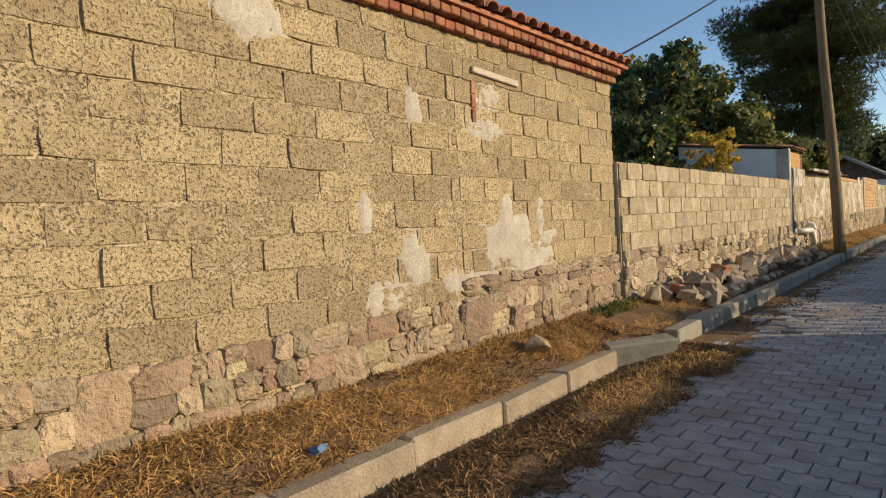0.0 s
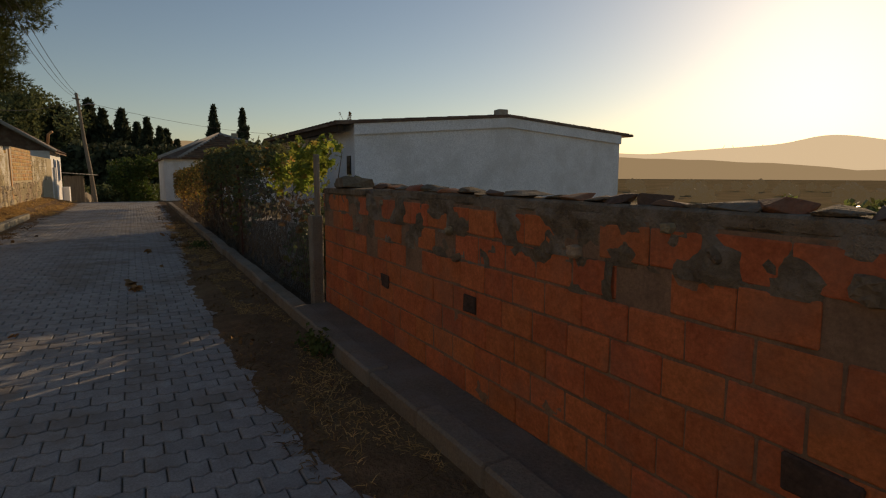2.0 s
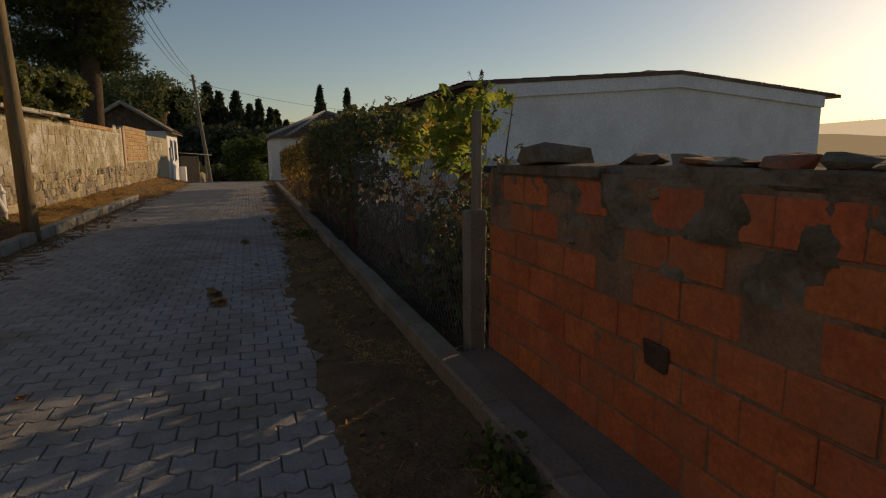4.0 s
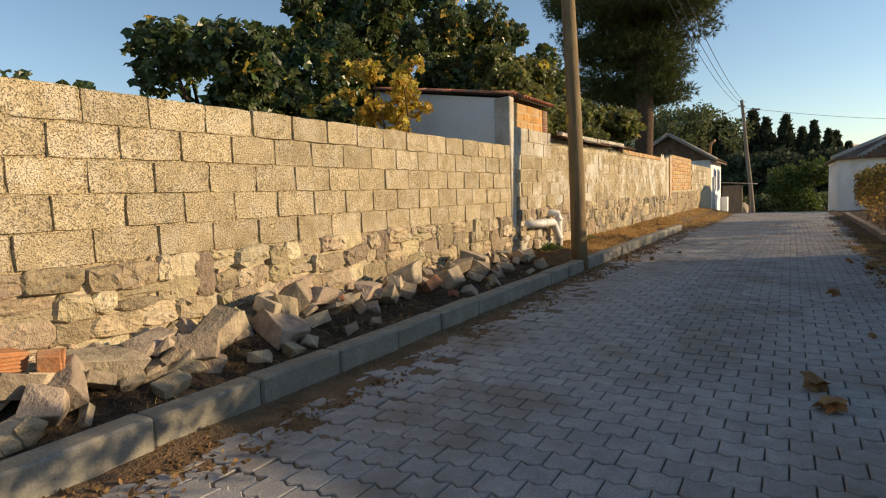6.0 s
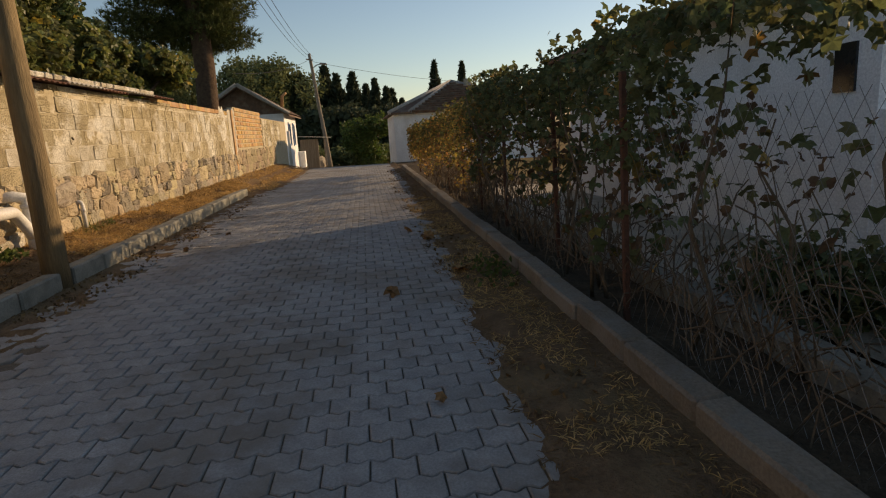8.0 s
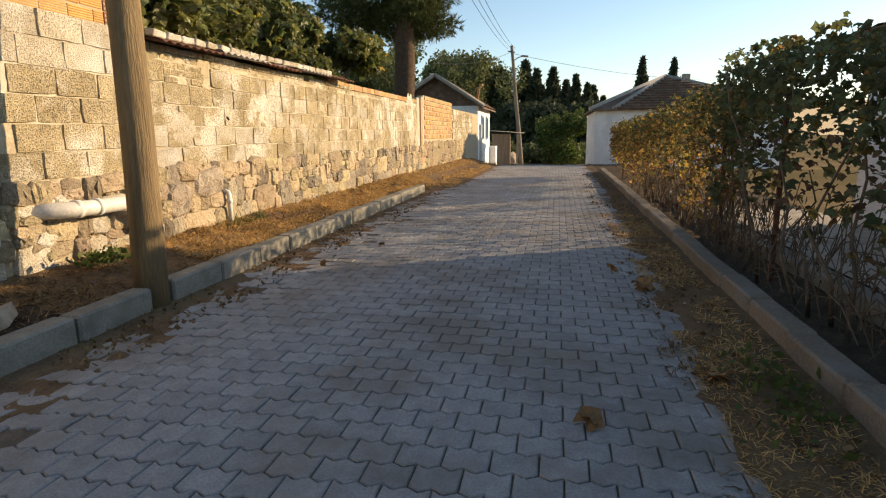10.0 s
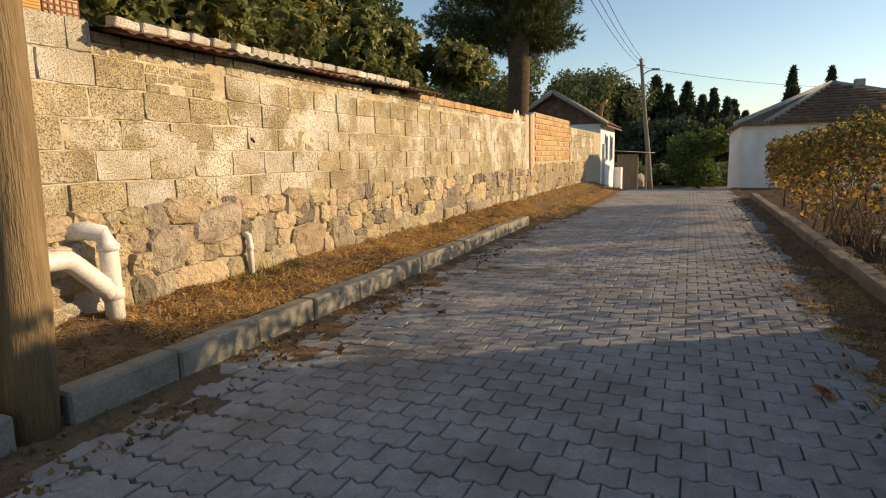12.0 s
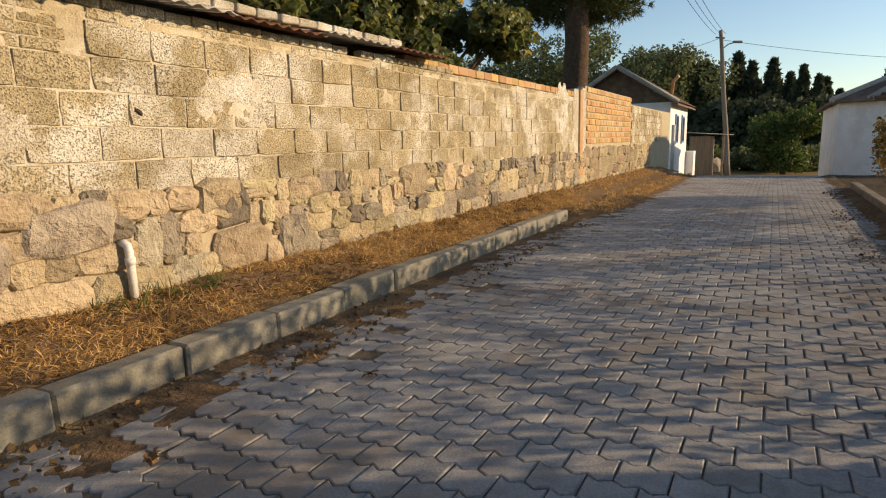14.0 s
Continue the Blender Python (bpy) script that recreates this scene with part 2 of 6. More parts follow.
def part(name, data, parent, label="", kind=""):
    """A part of a thing, built in the world's coordinates."""
    ob = new(name, data)
    ob.parent = parent
    base = Vector(parent.location)
    if parent.parent:
        base = Vector((0, 0, 0))
    ob.location = -base
    return tagged(ob, label, "", "", kind)


def piece(name, data, parent, m):
    """One brick, block or stone: shared mesh data at a pose of its own under a piece of the setting at the origin."""
    ob = new(name, data)
    ob.parent = parent
    ob.matrix_basis = m
    return ob


def box(x0, x1, y0, y1, z0, z1):
    v = [(x, y, z) for x in (x0, x1) for y in (y0, y1) for z in (z0, z1)]
    f = [(0, 1, 3, 2), (4, 6, 7, 5), (0, 4, 5, 1), (2, 3, 7, 6), (0, 2, 6, 4), (1, 5, 7, 3)]
    return v, f


def joined(*parts_):
    V, F = [], []
    for v, f in parts_:
        o = len(V)
        V += list(v)
        F += [tuple(i + o for i in q) for q in f]
    return V, F


def moved(vf, m):
    return [m @ Vector(v) for v in vf[0]], vf[1]


def soft_box(lx, ly, lz, bev, jitter, seed):
    """A block centred on the origin with worn, bevelled edges and slightly uneven corners."""
    r = random.Random(seed)
    bm = bmesh.new()
    bmesh.ops.create_cube(bm, size=1.0)
    for v in bm.verts:
        v.co = Vector((v.co.x * lx, v.co.y * ly, v.co.z * lz)) + Vector((r.uniform(-1, 1), r.uniform(-1, 1) * 0.6, r.uniform(-1, 1))) * jitter
    bmesh.ops.bevel(bm, geom=bm.edges[:], offset=bev, segments=1, affect="EDGES")
    v = [tuple(x.co) for x in bm.verts]
    f = [tuple(x.index for x in q.verts) for q in bm.faces]
    bm.verts.index_update()
    f = [tuple(x.index for x in q.verts) for q in bm.faces]
    bm.free()
    return v, f


def tube(points, radii, sides=8, cap=True):
    V, F = [], []
    pts = [Vector(p) for p in points]
    for i, p in enumerate(pts):
        d = (pts[min(i + 1, len(pts) - 1)] - pts[max(i - 1, 0)]).normalized()
        a = d.orthogonal().normalized() if abs(d.z) > 0.9 else Vector((0, 0, 1)).cross(d).normalized()
        if abs(d.z) > 0.9:
            a = (Vector((1, 0, 0)) - d * d.x).normalized()
        b = d.cross(a)
        r = radii[i] if hasattr(radii, "__len__") else radii
        for k in range(sides):
            g = 2 * math.pi * k / sides
            V.append(p + a * (r * math.cos(g)) + b * (r * math.sin(g)))
    for i in range(len(pts) - 1):
        for k in range(sides):
            k2 = (k + 1) % sides
            F.append((i * sides + k, i * sides + k2, (i + 1) * sides + k2, (i + 1) * sides + k))
    if cap:
        F.append(tuple(range(sides))[::-1])
        F.append(tuple((len(pts) - 1) * sides + k for k in range(sides)))
    return V, F


def rock(seed, sx, sy, sz, rough=0.22, sub=2):
    """An angular stone: a ball cut by planes."""
    r = random.Random(seed)
    bm = bmesh.new()
    bmesh.ops.create_icosphere(bm, subdivisions=sub, radius=1.0)
    planes = [(Vector((r.gauss(0, 1), r.gauss(0, 1), r.gauss(0, 1))).normalized(), r.uniform(0.28, 0.7)) for _ in range(8)]
    for v in bm.verts:
        p = v.co.copy()
        for n, d in planes:
            e = p.dot(n) - d
            if e > 0:
                p -= n * e
        p += Vector((r.uniform(-1, 1), r.uniform(-1, 1), r.uniform(-1, 1))) * rough * 0.12
        v.co = Vector((p.x * sx, p.y * sy, p.z * sz))
    v = [tuple(x.co) for x in bm.verts]
    bm.verts.index_update()
    f = [tuple(x.index for x in q.verts) for q in bm.faces]
    bm.free()
    return v, f


def shard(seed, sx, sy, sz):
    """A broken stone with flat faces: the hull of a few scattered points, its edges a little worn."""
    r = random.Random(seed)
    bm = bmesh.new()
    for _ in range(13):
        d = Vector((r.gauss(0, 1), r.gauss(0, 1), r.gauss(0, 1))).normalized() * r.uniform(0.8, 1.08)
        bm.verts.new((d.x * sx, d.y * sy, d.z * sz))
    bmesh.ops.convex_hull(bm, input=bm.verts[:])
    bmesh.ops.delete(bm, geom=[v for v in bm.verts if not v.link_faces], context="VERTS")
    bmesh.ops.bevel(bm, geom=bm.edges[:], offset=min(sx, sy, sz) * 0.07, segments=1, affect="EDGES")
    bm.verts.index_update()
    v = [tuple(x.co) for x in bm.verts]
    f = [tuple(x.index for x in q.verts) for q in bm.faces]
    bm.free()
    return v, f


def chunk(seed, sx, sy, sz):
    """A broken block of stone: a skewed box with knocked-off corners, flat faces and sharp edges."""
    r = random.Random(seed)
    bm = bmesh.new()
    for a in (-1, 1):
        for b in (-1, 1):
            for c in (-1, 1):
                if r.random() < 0.55:
                    for _ in range(2):
                        bm.verts.new((a * sx * r.uniform(0.35, 0.95), b * sy * r.uniform(0.35, 0.95), c * sz * r.uniform(0.4, 0.95)))
                else:
                    bm.verts.new((a * sx * r.uniform(0.68, 1.05), b * sy * r.uniform(0.68, 1.05), c * sz * r.uniform(0.65, 1.05)))
    skew, taper = r.uniform(-0.5, 0.5), r.uniform(-0.35, 0.35)
    for v in bm.verts:
        v.co.x += v.co.z * skew
        v.co.y *= 1 + taper * v.co.x / sx
    bmesh.ops.convex_hull(bm, input=bm.verts[:])
    bmesh.ops.delete(bm, geom=[v for v in bm.verts if not v.link_faces], context="VERTS")
    bmesh.ops.bevel(bm, geom=bm.edges[:], offset=min(sx, sy, sz) * 0.05, segments=1, affect="EDGES")
    bm.verts.index_update()
    v = [tuple(x.co) for x in bm.verts]
    f = [tuple(x.index for x in q.verts) for q in bm.faces]
    bm.free()
    return v, f


def leaves(places, size, seed, lobes=5, droop=0.3, facing=None, spread=1.0):
    """Many lobed leaves, each a small folded fan, at the places given."""
    r = np.random.RandomState(seed)
    P = np.asarray(places, dtype=float)
    n = len(P)
    nrm = r.normal(size=(n, 3)) * spread
    nrm[:, 2] = np.abs(nrm[:, 2]) * 0.8 + droop
    if facing is not None:
        nrm += np.asarray(facing)
    nrm /= np.linalg.norm(nrm, axis=1)[:, None]
    a = np.cross(nrm, r.normal(size=(n, 3)))
    a /= np.linalg.norm(a, axis=1)[:, None]
    b = np.cross(nrm, a)
    s = size * r.uniform(0.6, 1.35, n)
    rim = lobes * 2
    ang = np.linspace(0, 2 * math.pi, rim, endpoint=False)
    rad = np.where(np.arange(rim) % 2 == 0, 0.98, 0.74) * np.where(np.arange(rim) == rim // 2, 0.4, 1.0)
    lift = np.where(np.arange(rim) % 2 == 0, -0.18, 0.05)
    V = np.empty((n, rim + 1, 3))
    V[:, 0] = P
    for k in range(rim):
        V[:, k + 1] = P + (a * math.cos(ang[k]) + b * math.sin(ang[k])) * (s * rad[k])[:, None] + nrm * (s * lift[k])[:, None]
    F = []
    for i in range(n):
        o = i * (rim + 1)
        for k in range(rim):
            F.append((o, o + 1 + k, o + 1 + (k + 1) % rim))
    return V.reshape(-1, 3).tolist(), F


def small_leaves(places, size, seed, long=1.6, up=0.3):
    """Many plain pointed leaves or sprigs of two triangles each."""
    r = np.random.RandomState(seed)
    P = np.asarray(places, dtype=float)
    n = len(P)
    a = r.normal(size=(n, 3))
    a[:, 2] += up
    a /= np.linalg.norm(a, axis=1)[:, None]
    b = np.cross(a, r.normal(size=(n, 3)))
    b /= np.linalg.norm(b, axis=1)[:, None]
    s = (size * r.uniform(0.6, 1.4, n))[:, None]
    V = np.stack([P - a * s * long * 0.5, P + b * s * 0.5, P + a * s * long * 0.5, P - b * s * 0.5], axis=1)
    F = [(4 * i, 4 * i + 1, 4 * i + 2, 4 * i + 3) for i in range(n)]
    return V.reshape(-1, 3).tolist(), F


def tufts(places, size, seed, blades=7, outward=None):
    """Needle tufts: narrow blades that fan out from each place."""
    r = np.random.RandomState(seed)
    P = np.repeat(np.asarray(places, dtype=float), blades, axis=0)
    n = len(P)
    a = r.normal(size=(n, 3))
    if outward is not None:
        a += np.repeat(np.asarray(outward), blades, axis=0) * 1.4
    a /= np.linalg.norm(a, axis=1)[:, None]
    b = np.cross(a, r.normal(size=(n, 3)))
    b /= np.linalg.norm(b, axis=1)[:, None]
    s = (size * r.uniform(0.7, 1.3, n))[:, None]
    V = np.stack([P - b * s * 0.07, P + b * s * 0.07, P + a * s], axis=1)
    return V.reshape(-1, 3).tolist(), [(3 * i, 3 * i + 1, 3 * i + 2) for i in range(n)]


def clump_points(clumps, n, seed, hollow=0.55):
    """Points spread in the outer shell of ball-like clumps (x, y, z, rx, ry, rz)."""
    r = np.random.RandomState(seed)
    w = np.array([c[3] * c[4] + c[4] * c[5] + c[3] * c[5] for c in clumps])
    pick = r.choice(len(clumps), n, p=w / w.sum())
    C = np.array(clumps)[pick]
    d = r.normal(size=(n, 3))
    d /= np.linalg.norm(d, axis=1)[:, None]
    rad = (hollow + (1 - hollow) * r.uniform(0, 1, n) ** 0.5)[:, None] * r.uniform(0.75, 1.12, n)[:, None]
    return C[:, :3] + d * C[:, 3:] * rad, d


# ---- ground and road ----
def ground_z(x, y):
    z = -0.16
    if x > 31:
        z -= 0.05 * (min(x, 58) - 31)
    if y < -12:
        z -= 0.03 * (min(-y, 60) - 12)
    return z


def grid(xs, ys, f):
    V = [(x, y, f(x, y)) for x in xs for y in ys]
    n = len(ys)
    F = [(i * n + j, (i + 1) * n + j, (i + 1) * n + j + 1, i * n + j + 1) for i in range(len(xs) - 1) for j in range(n - 1)]
    return V, F


def steps(a, b, d):
    n = max(1, int(round((b - a) / d)))
    return [a + (b - a) * i / n for i in range(n + 1)]


gx = [-3000, -800, -200, -60, -20] + steps(-8, 62, 2.0) + [80, 120, 250, 800, 3000]
gy = [-3000, -800, -250, -90, -40, -20] + steps(-12, 12, 2.0) + [20, 60, 250, 800, 3000]
thing("ground", mesh_of("ground", *grid(gx, gy, ground_z), M_FIELD), label="dry brown earth and field reaching to the horizon", category="ground", kind="structure")

PL, PW, JO = 0.175, 0.142, 0.007
ROAD_X0, ROAD_X1, ROAD_Y0, ROAD_Y1 = -6.0, 31.0, -0.33, 3.34
road = thing("road", mesh_of("road_bed", *grid(steps(-8, 33, 1.0), [ROAD_Y0 - 0.3, 1.6, 2.95, ROAD_Y1 + 0.4], lambda x, y: -0.014 - (0.13 if y > 3 and x < 1.6 else 0.0) - (0.05 * (x - 31) if x > 31 else 0)), M_SAND),
             label="village lane of grey interlocking concrete paving stones", category="road", kind="structure")


def paver_outline(inset):
    h, w = PL / 2 - JO / 2 - inset, PW / 2 - JO / 2 - inset
    a = 0.012
    pts = []
    for i in range(9):
        y = -h + 2 * h * i / 8
        pts.append((w + a * math.cos(4 * math.pi * y / PL), y))
    for i in range(9):
        y = h - 2 * h * i / 8
        pts.append((-w + a * math.cos(4 * math.pi * y / PL), y))
    return pts


def paver_shape(seed):
    r = random.Random(seed)
    o, i = paver_outline(0.0), paver_outline(0.005)
    V = [(x, y, -0.03) for x, y in o] + [(x, y, -0.005) for x, y in o] + [(x, y, 0.0) for x, y in i]
    tx, ty = r.uniform(-0.012, 0.012), r.uniform(-0.012, 0.012)
    V = [(x, y, z + (x * tx + y * ty if z > -0.02 else 0)) for x, y, z in V]
    n = len(o)
    F = []
    for k in range(n):
        k2 = (k + 1) % n
        F += [(k, k2, n + k2, n + k), (n + k, n + k2, 2 * n + k2, 2 * n + k)]
    F.append(tuple(2 * n + k for k in range(n)))
    return V, F


paver_meshes = [mesh_of("paver", *paver_shape(s), M_PAVER) for s in range(6)]
paver_data = [paver_shape(s) for s in range(6)]
PAVERS = []
nrow = int((ROAD_X1 - ROAD_X0) / PW)
for i in range(nrow):
    x = ROAD_X0 + (i + 0.5) * PW
    y = ROAD_Y0 + (PL / 2 if i % 2 else 0.0)
    if R.random() < 0.3:
        y += PL
    while y < ROAD_Y1 - 0.06:
        sink = -0.02 * max(0, noise.noise((x * 0.5, y * 0.8, 3.0))) * 0.6
        if x < 1.8 and y > 2.95:
            y += PL
            continue
        if y > 2.72 and x > 1.8:
            if R.random() > 0.1:
                PAVERS.append((x + R.uniform(-0.014, 0.014), y + R.uniform(-0.014, 0.014), sink + R.uniform(-0.009, 0.004), R.uniform(-9, 9), R.randrange(6)))
        else:
            PAVERS.append((x, y, sink + R.uniform(-0.003, 0.002), R.uniform(-1.2, 1.2), R.randrange(6)))
        y += PL

# ---- verges and dirt ----
def bumps(x, y, a=0.02, s=3.0):
    return a * noise.noise((x * s, y * s, 1.7)) + a * 0.5 * noise.noise((x * s * 3.1, y * s * 3.1, 5.2))


def verge_z(x, y):
    y0 = 3.5 if x > 1.9 else 3.72
    k = min(1, max(0, (y - y0) / (4.25 - y0)))
    if x < 1.7:
        return 0.035 + 0.21 * k + bumps(x, y, 0.03)
    pile = 0.07 * math.exp(-((y - 3.95) / 0.22) ** 2) if 3.6 < x < 11 else 0.0
    return 0.1 + 0.16 * k + pile + bumps(x, y, 0.03)


thing("verge", mesh_of("verge", *grid(steps(-7, 33, 0.12), steps(3.5, 4.36, 0.085), lambda x, y: verge_z(x, y) - (0.14 if y < 3.72 and x < 1.8 else 0) - (0.05 * (x - 31) if x > 31 else 0)), M_DIRT, True),
      label="brown earth verge between kerb and wall", category="verge", kind="structure")


def left_dirt_z(x, y):
    edge = (2.92 if x < 1.8 else 3.12) + 0.26 * noise.noise((x * 1.7, 0, 4.0)) + 0.16 * noise.noise((x * 5, y * 5, 2.0))
    if 2.2 < x <= 20.3:
        lap = -0.0085 + 0.009 * noise.noise((x * 1.8, y * 4.5, 4.0)) + 0.008 * noise.noise((x * 13, y * 13, 2.0)) + 0.016 * max(0.0, min(1.0, (y - 3.12) / 0.2))
        return lap - 0.05 * max(0.0, min(1.0, (2.95 + 0.2 * noise.noise((x * 1.5, 0, 8.0)) - y) / 0.15))
    if x > 20.3:
        edge = 3.12 - 0.25 * min(1, (x - 20.3) / 1.5) + 0.2 * noise.noise((x * 1.3, 0, 4.0))
    k = (y - edge) / 0.3
    if x < 1.8:
        return max(-0.05, min(0.018, 0.04 * k)) - 0.1 * max(0.0, min(1.0, (y - 3.25) / 0.3)) + bumps(x, y, 0.012, 6)
    return max(-0.05, min(0.12 if x > 20.6 else 0.022, 0.035 * k)) + bumps(x, y, 0.012, 6)


thing("dirt_edge_left", mesh_of("dirt_edge", *grid(steps(-7, 31, 0.09), steps(2.55, 3.74, 0.07), left_dirt_z), M_DIRT, True),
      label="loose earth and litter along the kerb", category="earth", kind="structure")


def right_dirt_z(x, y):
    edge = float(np.interp(x, (-6, 1.6, 2.6, 4.5, 8, 11, 15, 21), (-0.1, -0.1, 0.05, 0.12, 0.1, -0.06, -0.16, -0.33))) + 0.1 * noise.noise((x * 1.9, 0, 9.0)) + 0.07 * noise.noise((x * 8, y * 5, 6.0))
    k = (edge - y) / 0.3
    return max(-0.05, min(0.03, 0.045 * k)) + bumps(x, y, 0.012, 5)


thing("dirt_edge_right", mesh_of("dirt_edge", *grid(steps(-7, 31, 0.09), steps(-0.56, 0.5, 0.066), right_dirt_z), M_DIRT, True),
      label="dry brown earth strip beside the paving", category="earth", kind="structure")
thing("yard_ground", mesh_of("yard_ground", *grid(steps(4.9, 33, 0.2), steps(-3.1, -0.6, 0.12), lambda x, y: 0.01 + bumps(x, y, 0.035, 2.5) - (0.05 * (x - 31) if x > 31 else 0)), mat("dark_garden_soil", (0.13, 0.095, 0.06), (0.07, 0.052, 0.034), 6, 0.98, 1.0, 40, 0.0, 0.1, bump_dist=0.03), True),
      label="dark earth under the vine", category="earth", kind="structure")

thing("yard_floor", mesh_of("yard_floor", *grid(steps(8.2, 17.5, 0.25), steps(-2.95, -1.58, 0.2), lambda x, y: 0.055 + bumps(x, y, 0.01, 2.0)), mat("dusty_cement_floor", (0.46, 0.4, 0.32), (0.36, 0.31, 0.24), 4, 0.95, 0.4, 60, 0.0, 0.15, stain=(0.3, 0.25, 0.18), stain_scale=2, stain_amount=0.5), True),
      label="pale dusty cement floor along the building", category="floor", kind="structure")

# ---- kerbs ----
def kerb_mesh(length, seed, material):
    v, f = soft_box(length - 0.008, 0.15, 0.34, 0.014, 0.005, seed)
    return mesh_of("kerb_stone", v, f, material)


def kerb_run(name, x0, x1, y0, y1, top, length, label, gaps=(), material=M_KERB):
    ob = thing(name, mesh_of(name, *box(x0, x1, min(y0, y1) + 0.03, min(y0, y1) + 0.1, -0.2, top - 0.12), M_MORTAR), label=label, category="kerb", kind="structure")
    shapes = [kerb_mesh(length, s, material) for s in range(5)]
    x, i = x0, 0
    while x + length <= x1 + 0.05:
        c = x + length / 2
        if not any(a < c < b for a, b in gaps):
            y = y0 + (y1 - y0) * (c - x0) / (x1 - x0)
            piece("kerb_stone", shapes[i % 5], ob, pose(c, y + R.uniform(-0.01, 0.01), top - 0.17 + R.uniform(-0.008, 0.006), R.uniform(-1, 1), R.uniform(-0.6, 0.6), math.degrees(math.atan2(y1 - y0, x1 - x0)) + R.uniform(-0.7, 0.7)))
        x += length
        i += 1
    return ob


kerb_run("kerb_left", 1.95, 11.6, 3.47, 3.43, 0.155, 0.643, "grey concrete kerb stones along the verge")
kerb_run("kerb_left_far", 11.83, 20.2, 3.43, 3.4, 0.165, 0.63, "grey concrete kerb stones past the pole")
kerb_run("kerb_house", -6.7, 1.3, 3.7, 3.74, 0.065, 0.8, "worn pale kerb stones below the house wall", material=mat("old_tan_kerb_concrete", (0.42, 0.355, 0.26), (0.29, 0.24, 0.175), 5, 0.93, 0.9, 60, 0.1, 0.15, stain=(0.3, 0.24, 0.165), stain_scale=3, stain_amount=0.6))
kerb_run("kerb_right", -6.4, 26.6, -0.54, -0.66, 0.135, 0.66, "dusty concrete kerb stones by the vine fence", material=M_KERB_DUST)
loose = thing("loose_kerb_stone", mesh_of("loose_kerb_stone", *soft_box(0.62, 0.16, 0.2, 0.015, 0.01, 31), M_KERB), label="broken kerb stone set across the step in the kerb", category="kerb stone")
loose.matrix_basis = pose(1.6, 3.6, 0.02, 3, -2, -40)
thing("footing_slab", mesh_of("footing_slab", *grid(steps(-6.9, 4.9, 0.2), [-0.9, -0.78, -0.7, -0.6], lambda x, y: 0.125 + bumps(x, y, 0.014, 4)), M_KERB_DUST, True),
      label="concrete footing between kerb and brick wall", category="footing", kind="structure")
strip = thing("yard_edging", mesh_of("yard_edging", *box(6.0, 20.0, -1.42, -1.32, -0.1, 0.02), M_MORTAR), label="low concrete edging in the yard", category="edging", kind="structure")
es = mesh_of("edging_stone", *soft_box(0.9, 0.16, 0.16, 0.015, 0.01, 5), M_KERB)
for i in range(15):
    piece("edging_stone", es, strip, pose(6.5 + i * 0.91, -1.34 + R.uniform(-0.02, 0.02), 0.05 + R.uniform(-0.02, 0.02), R.uniform(-4, 4), R.uniform(-1, 1), R.uniform(-1.5, 1.5)))

# ---- masonry ----
def block_field(wall, meshes, length, height, x0, x1, y, z0, z1, name="block", start=0.0, skip=0.0):
    """Courses of blocks in running bond on the street side of a wall, from the top course down; blocks face -y."""
    z, k = z1 - height / 2, 0
    while z - height / 2 > z0 - 0.02:
        x = x0 + start - (length / 2 if k % 2 else 0)
        while x < x1 - 0.02:
            a, b = max(x, x0), min(x + length, x1)
            if b - a > 0.05 and R.random() >= skip:
                m = pose((a + b) / 2, y + R.uniform(-0.004, 0.006), z + R.uniform(-0.003, 0.003), R.uniform(-0.7, 0.7), R.uniform(-0.5, 0.5), R.uniform(-0.5, 0.5))
                piece(name, R.choice(meshes), wall, m @ Matrix.Diagonal(((b - a) / length * R.uniform(0.985, 1.0), 1, 1, 1)))
            x += length
        z -= height
        k += 1


def block_shape(lx, ly, lz, seed, chip=0.007):
    """A cast block with chipped, uneven arrises, centred on the origin, its face to -y."""
    r = random.Random(seed)
    n = 5
    rim = [(-0.5 + i / n, -0.5) for i in range(n)] + [(0.5, -0.5 + i / 2) for i in range(2)] + [(0.5 - i / n, 0.5) for i in range(n)] + [(-0.5, 0.5 - i / 2) for i in range(2)]
    out = []
    for u, w in rim:
        corner = abs(u) > 0.49 and abs(w) > 0.49
        k = r.uniform(0, 1) ** 2 * chip * (1.6 if corner else 1.0)
        out.append((u * (lx - 2 * k - (chip if corner else 0)), w * (lz - 2 * k - (chip if corner else 0))))
    y0 = -ly / 2
    V = [(x, ly / 2, z) for x, z in out] + [(x, y0 + 0.005 + r.uniform(0, 0.005), z) for x, z in out]
    V += [(x * 0.985, y0 + r.uniform(-0.003, 0.002), z * 0.965) for x, z in out]
    m = len(out)
    F = [(q * m + k, q * m + (k + 1) % m, (q + 1) * m + (k + 1) % m, (q + 1) * m + k) for q in range(2) for k in range(m)]
    F.append(tuple(2 * m + k for k in range(m)))
    return V, F


